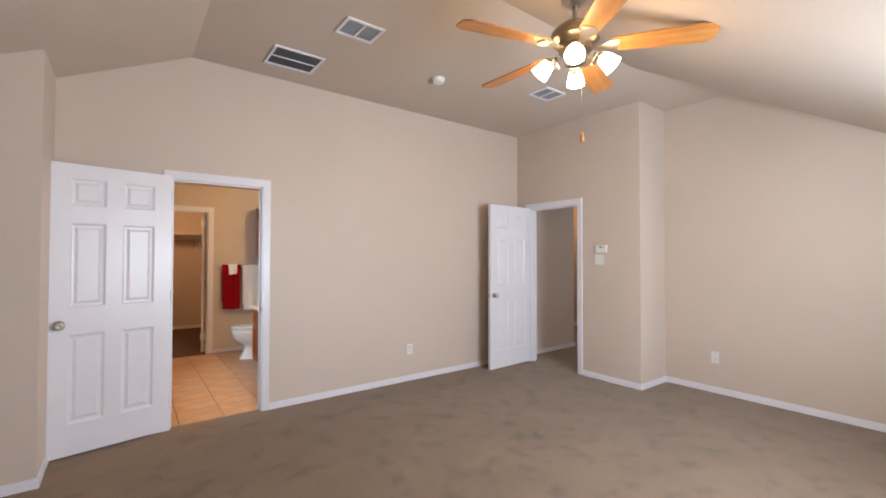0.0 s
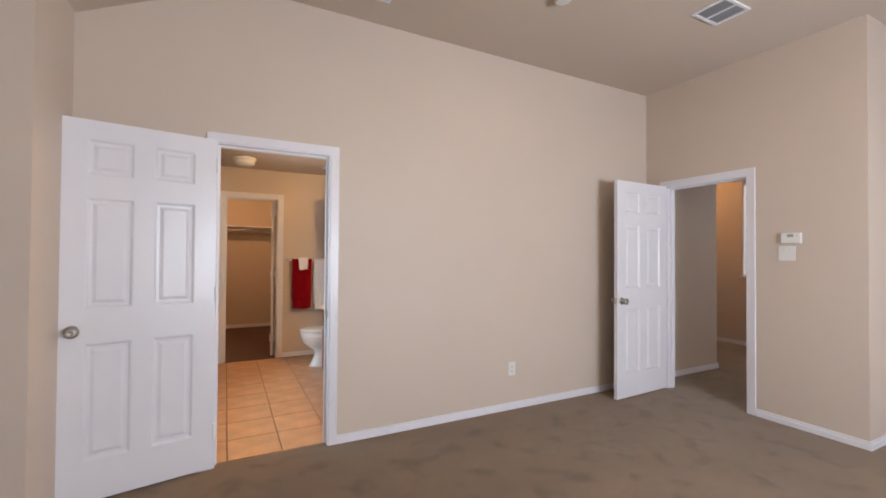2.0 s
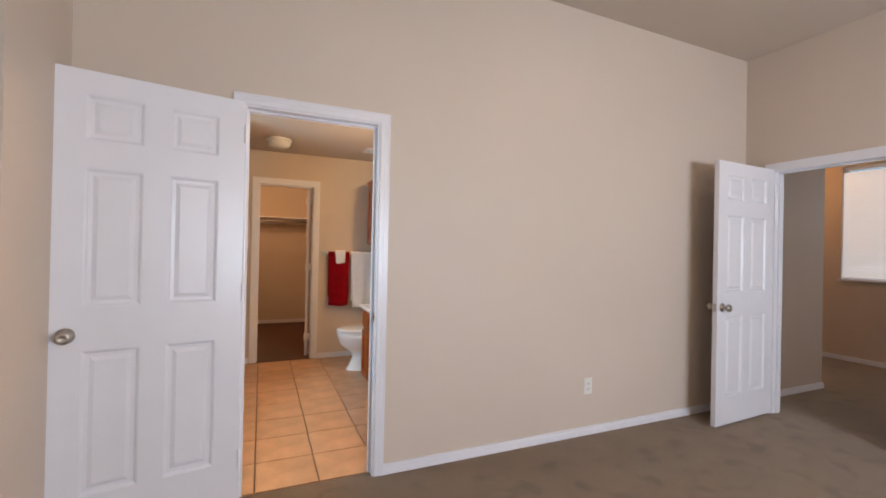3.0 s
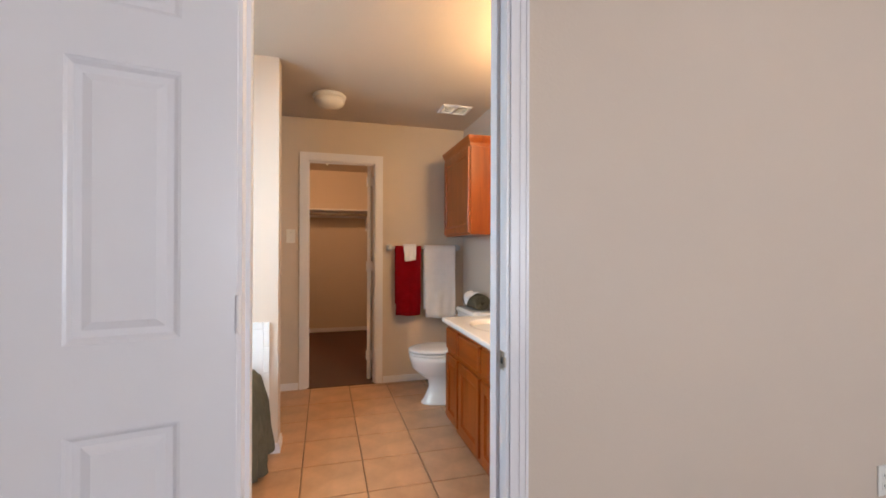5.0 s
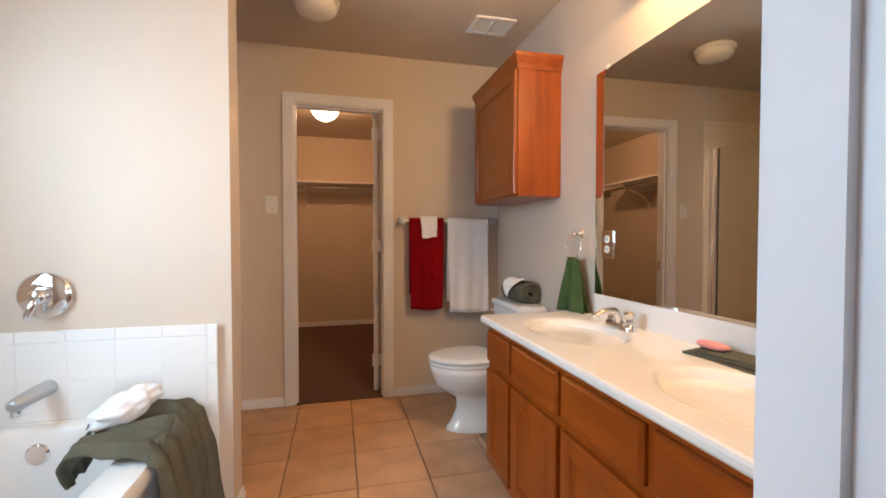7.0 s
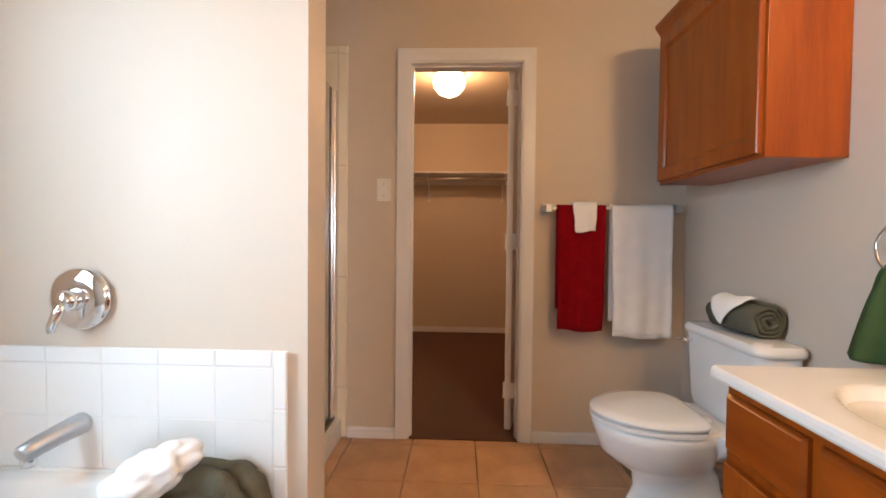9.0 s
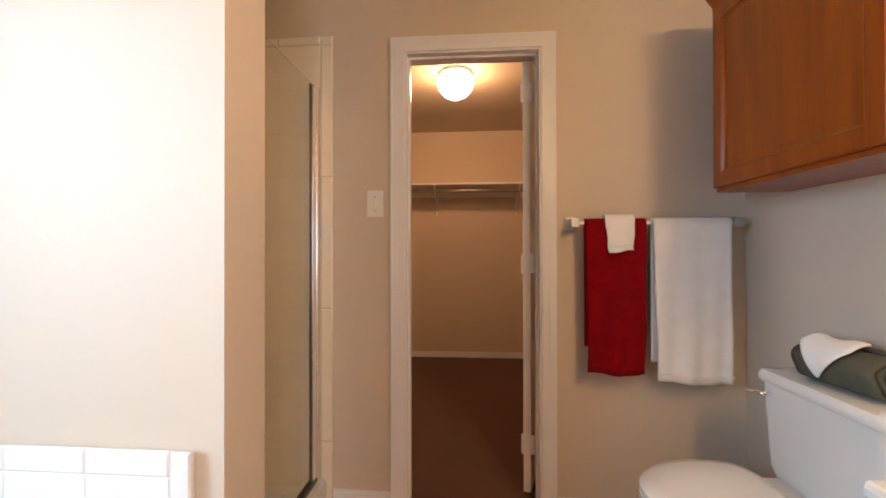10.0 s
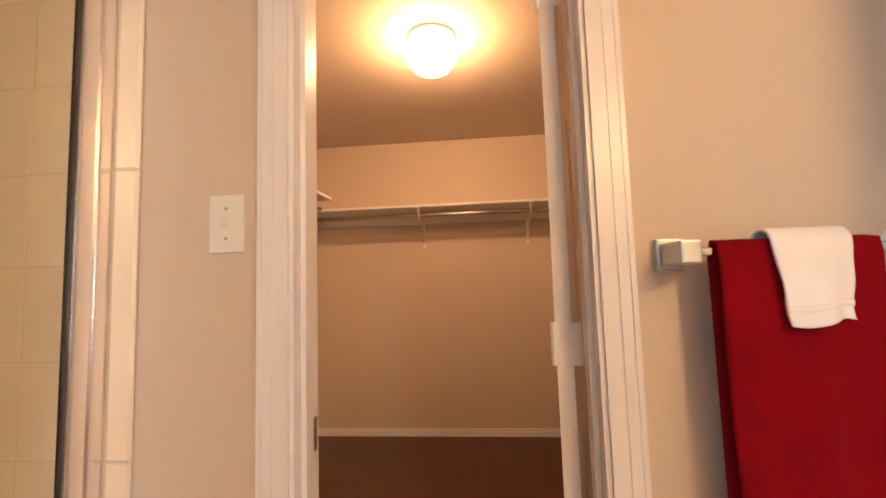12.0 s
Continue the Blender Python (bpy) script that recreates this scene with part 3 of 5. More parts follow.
# ---------------------------------------------------------------- windows
def window(name, axis, a0, a1, z0, z1, f0, f1, label, blind=False):
    """A framed window in a wall; f0: the room's face, f1: the outer face."""
    w = thing(name, label, "window", kind="structure")
    s = 1 if f1 > f0 else -1
    def bx(nm, mat, specs):
        bm = bmesh.new()
        for s0, s1, t0, t1, q0, q1 in specs:
            t0, t1 = sorted((t0, t1))
            if axis == 0:
                box(bm, s0, s1, t0, t1, q0, q1)
            else:
                box(bm, t0, t1, s0, s1, q0, q1)
        return part(nm, bm, mat, w)
    g = f0 + s * 0.07
    bx("window_frame", WHITE, [(a0, a0 + 0.04, g - 0.02, g + 0.02, z0, z1), (a1 - 0.04, a1, g - 0.02, g + 0.02, z0, z1),
                               (a0 + 0.04, a1 - 0.04, g - 0.02, g + 0.02, z0, z0 + 0.04), (a0 + 0.04, a1 - 0.04, g - 0.02, g + 0.02, z1 - 0.04, z1),
                               (a0 + 0.04, a1 - 0.04, g - 0.016, g + 0.016, (z0 + z1) / 2 - 0.02, (z0 + z1) / 2 + 0.02)])
    bx("window_sill", WHITE, [(a0 - 0.03, a1 + 0.03, f0 - s * 0.03, f0 - s * 0.002, z0 - 0.025, z0)])
    pane = bx("pane", GLASS, [(a0 + 0.04, a1 - 0.04, g - 0.003, g + 0.003, z0 + 0.04, z1 - 0.04)])
    pane.visible_shadow = False
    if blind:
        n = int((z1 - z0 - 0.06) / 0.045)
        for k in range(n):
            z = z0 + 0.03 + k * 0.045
            # slats glow by themselves in place of daylight passing through
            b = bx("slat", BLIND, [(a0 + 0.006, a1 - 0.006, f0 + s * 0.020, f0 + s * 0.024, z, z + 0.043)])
    return w


window("window_1", 0, *WF[0], YF, YF - 0.115, "white framed bedroom window")
window("window_2", 0, *WF[1], YF, YF - 0.115, "white framed bedroom window")
window("window_3", 1, *WL, XL, XL - 0.115, "white framed window under the slope")
window("window_4", 1, *WB, BX0, BX0 - 0.115, "white framed bathroom window over the tub")
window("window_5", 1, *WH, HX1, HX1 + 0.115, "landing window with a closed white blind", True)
# unseen window, added only to account for the south fill lamp
window("fill_window", 0, *WS, HY0, HY0 - 0.115, "white framed landing window")
bm = bmesh.new()
box(bm, -60, 60, -60, 60, -3.2, -3.0)
setting("ground", bm, material("grass_ground", (0.09, 0.11, 0.05), 0.95, vary=0.3, scale=0.5), "grassy ground outside, a storey below", "ground")

# ---------------------------------------------------------------- ceiling fan
FZ = 2.50
fan = thing("ceiling_fan", "five-blade ceiling fan with oak blades and four lit glass shades", "ceiling fan", (FAN[0], FAN[1], 0))
cz = front_z(FAN[1])
bm = bmesh.new()
turned(bm, [(0.0, cz + 0.02), (0.07, cz + 0.02), (0.07, cz - 0.015), (0.045, cz - 0.04), (0.015, cz - 0.045), (0.0, cz - 0.045)], 28)
part("canopy", bm, NICKEL, fan, "", True)
bm = bmesh.new()
turned(bm, [(0.0, FZ + 0.14), (0.012, FZ + 0.14), (0.012, cz - 0.03), (0.0, cz - 0.03)], 16)
part("downrod", bm, NICKEL, fan, "", True)
bm = bmesh.new()
turned(bm, [(0.0, FZ + 0.17), (0.03, FZ + 0.16), (0.06, FZ + 0.13), (0.105, FZ + 0.115), (0.125, FZ + 0.09), (0.125, FZ + 0.05), (0.10, FZ + 0.025), (0.085, FZ + 0.02), (0.085, FZ - 0.01), (0.06, FZ - 0.02), (0.0, FZ - 0.02)], 40)
smooth_by_angle(part("motor_housing", bm, BRONZE, fan, "antique bronze motor housing"))
bm = bmesh.new()
turned(bm, [(0.0, FZ - 0.02), (0.05, FZ - 0.02), (0.062, FZ - 0.04), (0.055, FZ - 0.075), (0.03, FZ - 0.09), (0.0, FZ - 0.095)], 28)
part("light_hub", bm, BRONZE, fan, "", True)
for k in range(5):
    a = radians(92 - 72 * k)
    rot = Matrix.Rotation(a, 4, "Z")
    bm = bmesh.new()
    pts = [(0.165, -0.028), (0.19, -0.050), (0.40, -0.062), (0.635, -0.071), (0.675, -0.042), (0.675, 0.042), (0.635, 0.071), (0.40, 0.062), (0.19, 0.050), (0.165, 0.028)]
    prism(bm, pts, 2, -0.004, 0.004)
    blade = part("blade", bm, BLADE, fan, "orange oak fan blade")
    blade.matrix_basis = Matrix.Translation((0, 0, FZ + 0.012)) @ rot @ Matrix.Rotation(radians(-12), 4, "X")
    bm = bmesh.new()
    prism(bm, [(0.06, -0.014), (0.13, -0.016), (0.17, -0.040), (0.215, -0.040), (0.225, -0.015), (0.225, 0.015), (0.215, 0.040), (0.17, 0.040), (0.13, 0.016), (0.06, 0.014)], 2, -0.012, -0.005)
    part("blade_iron", bm, NICKEL, blade, "brushed nickel blade bracket")
SHADES = [35, 125, 215, 305]
for a in SHADES:
    m = Matrix.Rotation(radians(a), 4, "Z") @ Matrix.Translation((0.105, 0, FZ - 0.025)) @ Matrix.Rotation(radians(-45), 4, "Y")
    bm = bmesh.new()
    tube(bm, [m @ Vector((-0.055, 0, -0.035)), m @ Vector((0, 0, -0.005)), m @ Vector((0.0, 0, -0.03))], 0.014, 12)
    turned(bm, [(0.0, -0.025), (0.026, -0.025), (0.028, -0.045), (0.0, -0.045)], 20, m)
    arm = part("lamp_arm", bm, NICKEL, fan, "", True)
    bm = bmesh.new()
    turned(bm, [(0.022, -0.038), (0.033, -0.046), (0.041, -0.075), (0.050, -0.122), (0.0475, -0.122), (0.038, -0.075), (0.030, -0.049), (0.0, -0.044)], 28, m)
    turned(bm, [(0.0, -0.055), (0.018, -0.06), (0.026, -0.08), (0.021, -0.10), (0.0, -0.11)], 16, m)
    part("glass_shade", bm, BULB, arm, "lit frosted glass bell shade", True).visible_shadow = False
bm = bmesh.new()
tube(bm, [(0.03, -0.02, FZ - 0.08), (0.03, -0.02, 2.06)], 0.0010, 6)
part("pull_chain", bm, NICKEL, fan)
bm = bmesh.new()
turned(bm, [(0.0, 2.065), (0.005, 2.06), (0.011, 2.035), (0.009, 2.012), (0.0, 2.005)], 14, pose(0.03, -0.02, 0))
part("pull_knob", bm, BLADE, fan, "small wooden chain pull", True)


# ---------------------------------------------------------------- ceiling vents and detector
def ceiling_vent(label, x0, x1, y0, y1, z, along, slats, divider, inner, group=""):
    """A framed grille under a ceiling; along: 0 when the slats run along x."""
    v = thing("ceiling_vent", label, "vent", ((x0 + x1) / 2, (y0 + y1) / 2, z), group)
    hx, hy, f = (x1 - x0) / 2, (y1 - y0) / 2, 0.022
    boxes("backing", inner, v, (-hx + f, hx - f, -hy + f, hy - f, -0.003, 0.0))
    boxes("frame", WHITE, v, (-hx, hx, -hy, -hy + f, -0.012, 0), (-hx, hx, hy - f, hy, -0.012, 0), (-hx, -hx + f, -hy + f, hy - f, -0.012, 0), (hx - f, hx, -hy + f, hy - f, -0.012, 0), bevel=0.003)
    if divider == 0:
        boxes("divider", WHITE, v, (-hx + f, hx - f, -0.008, 0.008, -0.011, -0.003))
    else:
        boxes("divider", WHITE, v, (-0.008, 0.008, -hy + f, hy - f, -0.011, -0.003))
    bm = bmesh.new()
    n = slats
    for k in range(n):
        t = (k + 0.5) / n
        if along == 0:
            y = -hy + f + t * (2 * hy - 2 * f)
            me = Matrix.Translation((0, y, -0.006)) @ Matrix.Rotation(radians(40), 4, "X")
            box(bm, -hx + f, hx - f, -0.005, 0.005, -0.0007, 0.0007, m=me)
        else:
            x = -hx + f + t * (2 * hx - 2 * f)
            me = Matrix.Translation((x, 0, -0.006)) @ Matrix.Rotation(radians(40), 4, "Y")
            box(bm, -0.005, 0.005, -hy + f, hy - f, -0.0007, 0.0007, m=me)
    part("louvres", bm, inner, v, "thin metal louvres")
    return v


ceiling_vent("white framed return-air grille with a dark filter", 1.60, 2.005, 3.72, 4.08, ZC, 0, 12, 0, FILTER)
ceiling_vent("white framed ceiling air register with grey louvres", 1.89, 2.185, 3.02, 3.26, ZC, 0, 12, 1, GREYP, "bedroom registers")
ceiling_vent("white framed ceiling air register with grey louvres", 3.94, 4.23, 2.97, 3.21, ZC, 0, 12, 1, GREYP, "bedroom registers")
ceiling_vent("white bathroom ceiling register", 2.09, 2.335, 6.50, 6.70, ZB, 0, 10, 1, PLASTIC)
smoke = thing("smoke_detector", "round white smoke detector on the ceiling", "smoke detector", (2.99, 3.47, ZC))
bm = bmesh.new()
turned(bm, [(0.0, 0.0), (0.062, 0.0), (0.062, -0.012), (0.0, -0.012)], 32)
part("base", bm, PLASTIC, smoke, "", True)
bm = bmesh.new()
turned(bm, [(0.0, -0.012), (0.055, -0.012), (0.057, -0.030), (0.045, -0.042), (0.020, -0.045), (0.0, -0.045)], 32)
smooth_by_angle(part("cover", bm, PLASTIC, smoke))


# ---------------------------------------------------------------- wall plates
def outlet(at, turn, label="white duplex wall outlet above the baseboard"):
    o = thing("wall_outlet", label, "outlet", at, turn=turn)
    boxes("cover_plate", PLASTIC, o, (-0.036, 0.036, -0.006, 0, -0.058, 0.058), bevel=0.002)
    for z in (-0.020, 0.020):
        rec = boxes("receptacle", PLASTIC, o, (-0.017, 0.017, -0.008, -0.006, z - 0.014, z + 0.014))
        boxes("slots", BLACKP, rec, (-0.008, -0.005, -0.0088, -0.008, z - 0.004, z + 0.006), (0.005, 0.008, -0.0088, -0.008, z - 0.004, z + 0.006), (-0.002, 0.002, -0.0088, -0.008, z - 0.011, z - 0.007))
    return o


outlet((3.26, YN0, 0.35), 0)
outlet((XR, 2.13, 0.36), -90)
sw = thing("light_switch", "white rocker light switch beside the closet door", "switch", (0.892, BY1, 1.35))
boxes("cover_plate", PLASTIC, sw, (-0.037, 0.037, -0.006, 0, -0.06, 0.06), bevel=0.002)
boxes("toggle", PLASTIC, sw, (-0.005, 0.005, -0.016, -0.006, -0.004, 0.012), bevel=0.001)
for z in (-0.031, 0.031):
    boxes("screw", GREYP, sw, (-0.003, 0.003, -0.0068, -0.006, z - 0.003, z + 0.003))
thermostat = thing("thermostat", "white wall thermostat with a small grey display", "thermostat", (XE0, 3.075, 1.485), turn=-90)
boxes("case", PLASTIC, thermostat, (-0.066, 0.066, -0.028, 0, -0.042, 0.042), bevel=0.006)
boxes("display", GREYP, thermostat, (-0.022, 0.020, -0.0295, -0.028, 0.008, 0.030))
boxes("button", GREYP, thermostat, (0.036, 0.046, -0.0295, -0.028, 0.014, 0.020))
plate = thing("wall_plate", "blank white wall plate below the thermostat", "wall plate", (XE0, 3.11, 1.365), turn=-90)
boxes("cover_plate", PLASTIC, plate, (-0.058, 0.058, -0.006, 0, -0.058, 0.058), bevel=0.002)
for x in (-0.023, 0.023):
    boxes("screw", GREYP, plate, (x - 0.003, x + 0.003, -0.0068, -0.006, 0.026, 0.032))

# ---------------------------------------------------------------- bathtub
TX0, TX1, TY0, TY1, TZ = BX0, 0.79, YN1 + 0.005, 5.985, 0.47


def rounded(x0, x1, y0, y1, r, z, n=6):
    out = []
    for cx, cy, a0 in ((x1 - r, y1 - r, 0), (x0 + r, y1 - r, 90), (x0 + r, y0 + r, 180), (x1 - r, y0 + r, 270)):
        for k in range(n + 1):
            a = radians(a0 + 90 * k / n)
            out.append((cx + r * math.cos(a), cy + r * math.sin(a), z))
    return out


tub = thing("bathtub", "white built-in bathtub with a wide rim", "bathtub")
bm = bmesh.new()
loft(bm, [rounded(TX0 + 0.003, TX1 - 0.07, TY0 + 0.003, TY1 - 0.003, 0.006, 0.0), rounded(TX0 + 0.003, TX1 - 0.065, TY0 + 0.003, TY1 - 0.003, 0.006, TZ - 0.06),
          rounded(TX0 + 0.003, TX1, TY0 + 0.003, TY1 - 0.003, 0.010, TZ - 0.045), rounded(TX0 + 0.003, TX1, TY0 + 0.003, TY1 - 0.003, 0.012, TZ - 0.012),
          rounded(TX0 + 0.008, TX1 - 0.008, TY0 + 0.008, TY1 - 0.008, 0.016, TZ), rounded(TX0 + 0.10, TX1 - 0.115, TY0 + 0.10, TY1 - 0.05, 0.13, TZ),
          rounded(TX0 + 0.115, TX1 - 0.13, TY0 + 0.115, TY1 - 0.062, 0.13, TZ - 0.015), rounded(TX0 + 0.15, TX1 - 0.16, TY0 + 0.20, TY1 - 0.09, 0.14, 0.14),
          rounded(TX0 + 0.22, TX1 - 0.23, TY0 + 0.30, TY1 - 0.16, 0.12, 0.10)], cap0=False)
smooth_by_angle(part("shell", bm, ACRYL, tub), 50)
bm = bmesh.new()
m = Matrix.Translation((0.315, TY1 - 0.066, 0.385)) @ Matrix.Rotation(radians(84), 4, "X")
turned(bm, [(0.0, 0.0), (0.036, 0.0), (0.036, 0.006), (0.030, 0.011), (0.0, 0.012)], 28, m)
smooth_by_angle(part("overflow_plate", bm, CHROME, tub, "round chrome overflow plate"))
spout = thing("tub_spout", "chrome tub spout below the valve", "spout", (0.315, 5.982, 0.592))
bm = bmesh.new()
tube(bm, [(0, 0.008, 0.004), (0, -0.01, 0.004), (-0.008, -0.05, 0.0), (-0.022, -0.10, -0.010), (-0.030, -0.128, -0.018), (-0.031, -0.133, -0.020)], [0.028, 0.028, 0.026, 0.024, 0.022, 0.016], 20)
part("body", bm, SATIN, spout, "satin chrome spout body", True)
bm = bmesh.new()
tube(bm, [(-0.027, -0.115, -0.02), (-0.027, -0.115, -0.052)], 0.015, 16)
part("outlet_lip", bm, CHROME, spout, "", True)
valve = thing("tub_valve", "chrome single-lever tub valve on the wall", "faucet", (0.305, 5.99, 0.923))
bm = bmesh.new()
m = Matrix.Rotation(radians(90), 4, "X")
turned(bm, [(0.0, -0.002), (0.084, -0.002), (0.084, 0.004), (0.076, 0.012), (0.050, 0.018), (0.0, 0.020)], 40, m)
part("escutcheon", bm, CHROME, valve, "round chrome escutcheon", True)
bm = bmesh.new()
turned(bm, [(0.0, 0.018), (0.030, 0.018), (0.027, 0.045), (0.020, 0.058), (0.0, 0.060)], 24, m)
tube(bm, [(0.0, -0.045, 0.0), (-0.008, -0.056, -0.028), (-0.018, -0.063, -0.062), (-0.021, -0.064, -0.078)], [0.014, 0.013, 0.011, 0.008], 12)
part("lever", bm, CHROME, valve, "", True)

# ---------------------------------------------------------------- towels and cloths


def hung_towel(name, label, category, mat, x0, x1, y, z, front, back, r, waves, seed, thick=0.008, group=""):
    """A towel over a bar that runs along x at (y, z); front hangs towards -y."""
    rnd = random.Random(seed)
    ph, lean = rnd.uniform(0, 6), rnd.uniform(-0.012, 0.012)
    total = back + math.pi * r + front
    bm = bmesh.new()
    def fn(u, v):
        s = u * total
        x = x0 + (x1 - x0) * v
        if s < back:
            p, d = Vector((x, y + r, z - (back - s))), 0.15 * (back - s) / back
            sgn = 1
        elif s < back + math.pi * r:
            a = (s - back) / r
            p, d, sgn = Vector((x, y + r * math.cos(a), z + r * math.sin(a))), 0.0, 1
        else:
            q = s - back - math.pi * r
            p, d, sgn = Vector((x, y - r, z - q)), q / front, -1
        w = 0.011 * d * math.sin(waves * math.pi * v + ph) + 0.006 * d * math.sin(2.3 * waves * math.pi * v + 1.3 * ph + 2 * d)
        p.y += w if sgn < 0 else abs(w) * 0.3
        p.x += d * (lean + 0.014 * (0.5 - v)) + 0.003 * d * math.sin(9 * d + ph)
        p.z += 0.006 * d * math.sin(5 * v + ph)
        if sgn < 0:
            p.y -= 0.006 * d
        return p
    sheet(bm, fn, 60, 26)
    ob = part(name, bm, mat, None, "", True)
    solid(ob, thick, 1.0)
    bm = bmesh.new()
    sheet(bm, lambda u, v: fn(1 - (0.022 + 0.010 * u) / total, v) + Vector((0, -thick - 0.0008, 0)), 2, 26)
    solid(part("hem", bm, mat, ob, "", True), 0.0012, 0.0)
    return tagged(ob, label, category, group)


bar = thing("towel_bar", "chrome towel bar holding three towels", "towel bar", (0, BY1, 1.252))
bm = bmesh.new()
box(bm, 1.765, 2.41, -0.086, -0.072, -0.007, 0.007, 0.002)
part("rail", bm, CHROME, bar)
for x in (1.757, 2.405):
    boxes("post", SATIN, bar, (x - 0.024, x + 0.024, -0.016, 0.0, -0.030, 0.030), (x - 0.017, x + 0.017, -0.098, -0.016, -0.020, 0.020), bevel=0.004)
YB = BY1 - 0.079
hung_towel("bath_towel", "deep red towel folded over the chrome bar", "towel", RED, 1.799, 2.042, YB, 1.254, 0.625, 0.52, 0.014, 2.2, 3, 0.006)
hung_towel("bath_towel", "white bath towel folded over the chrome bar", "towel", WTOWEL, 2.070, 2.372, YB, 1.254, 0.655, 0.58, 0.014, 2.6, 8, 0.010)
hung_towel("washcloth", "small white washcloth over the red towel", "towel", WTOWEL, 1.874, 1.992, YB, 1.258, 0.125, 0.10, 0.024, 1.2, 5, 0.005)

ring = thing("towel_ring", "chrome towel ring holding a green hand towel", "towel ring", (BX1, 6.045, 1.15))
bm = bmesh.new()
turned(bm, [(0.0, 0.0), (0.024, 0.0), (0.024, 0.006), (0.012, 0.012), (0.010, 0.040), (0.014, 0.046), (0.0, 0.050)], 24, Matrix.Rotation(radians(-90), 4, "Y"))
part("post", bm, CHROME, ring, "", True)
bm = bmesh.new()
tube(bm, [(-0.042 - 0.012 * (1 - math.cos(2 * math.pi * k / 36)) * 0.5, 0.068 * math.sin(2 * math.pi * k / 36), -0.068 + 0.068 * math.cos(2 * math.pi * k / 36)) for k in range(37)], 0.0045, 10, False)
part("ring", bm, CHROME, ring, "", True)


def ring_towel():
    bm = bmesh.new()
    def fn(u, v):
        s = u * 2 - 1
        top = 1.018
        q = abs(s)
        drop = 0.245 * q
        spread = 0.038 + 0.085 * q ** 0.7
        y = 6.045 + spread * (2 * v - 1) + (0.02 if s < 0 else 0.0) * q
        fold = 0.016 * math.sin(4.2 * math.pi * v + 0.6) * (0.35 + 0.65 * q)
        x = BX1 - 0.055 - (0.022 * s) * min(1.0, q * 4) + fold * (1 if s > 0 else 0.3)
        x = min(x, BX1 - 0.014)
        return Vector((x, y, top - drop + 0.014 * (1 - min(1.0, q * 6)) + 0.006 * math.sin(6 * v) * q))
    sheet(bm, fn, 44, 30)
    ob = part("hand_towel", bm, GREEN, None, "", True)
    solid(ob, 0.007, 0.0)
    return tagged(ob, "green hand towel hanging in folds from the ring", "towel")


ring_towel()


def draped_towel():
    """The olive bath towel over the tub's rim, bunched into thick soft folds that run across the rim."""
    bm = bmesh.new()
    path = [(0.556, 0.395), (0.546, 0.435), (0.565, 0.462), (0.625, TZ + 0.001), (0.70, TZ + 0.004), (0.765, TZ + 0.004), (0.802, TZ - 0.012), (0.812, 0.34), (0.820, 0.20), (0.826, 0.06)]
    creases = [-0.04, 0.17, 0.40, 0.57, 0.80, 1.06]
    heights = [0.046, 0.066, 0.048, 0.078, 0.062]
    def along(u):
        t = u * (len(path) - 1)
        i = min(int(t), len(path) - 2)
        f = t - i
        return path[i][0] * (1 - f) + path[i + 1][0] * f, path[i][1] * (1 - f) + path[i + 1][1] * f
    def fn(u, v):
        x, z = along(u)
        inner = max(0.0, 0.30 - u) / 0.30
        y0, y1 = 5.570 + 0.020 * math.sin(5 * u) + 0.07 * inner, 5.965 - 0.05 * inner
        y = y0 + (y1 - y0) * v
        lines = [c + 0.14 * (u - 0.45) * (1 - c) + 0.030 * math.sin(3.6 * u + 1.9 * k) for k, c in enumerate(creases)]
        lines[0], lines[-1] = min(lines[0], -0.01), max(lines[-1], 1.01)
        k = max(n for n in range(len(heights)) if lines[n] <= v)
        t = 2 * (v - lines[k]) / (lines[k + 1] - lines[k]) - 1
        f = heights[k] * (0.8 + 0.3 * math.sin(4.5 * u + 2.3 * k)) * max(0.0, 1 - abs(t) ** 2.4)
        f *= 0.30 + 0.70 * min(1.0, u / 0.14)
        f += 0.012 * noise.noise(Vector((7 * u, 9 * v, 0.3))) + 0.006 * noise.noise(Vector((17 * u, 24 * v, 2.0)))
        f = max(0.003, f)
        over = max(0.0, 1 - abs(u - 0.45) / 0.42)
        rise = 0.018 * v * over
        if u < 0.25:
            k = u / 0.25
            droop = 0.012 * (1 - k) * math.sin(6 * v + 0.6)
            return Vector((x - 0.6 * f * (1 - k) - 0.03 * (1 - k) * v, y, z + f * (0.45 + 0.55 * k) + rise - droop))
        if u < 0.62:
            return Vector((x, y, z + f + rise))
        k = min(1.0, (u - 0.62) / 0.12)
        return Vector((x + 0.9 * f * k, y + 0.010 * math.sin(8 * u), z + f * (1 - k) + rise - 0.04 * u * math.sin(3.0 * v) * k))
    sheet(bm, fn, 110, 150)
    ob = part("bath_towel", bm, OLIVE, None, "", True)
    solid(ob, 0.008, 1.0)
    return tagged(ob, "olive bath towel draped in folds over the tub rim", "towel")


draped_towel()


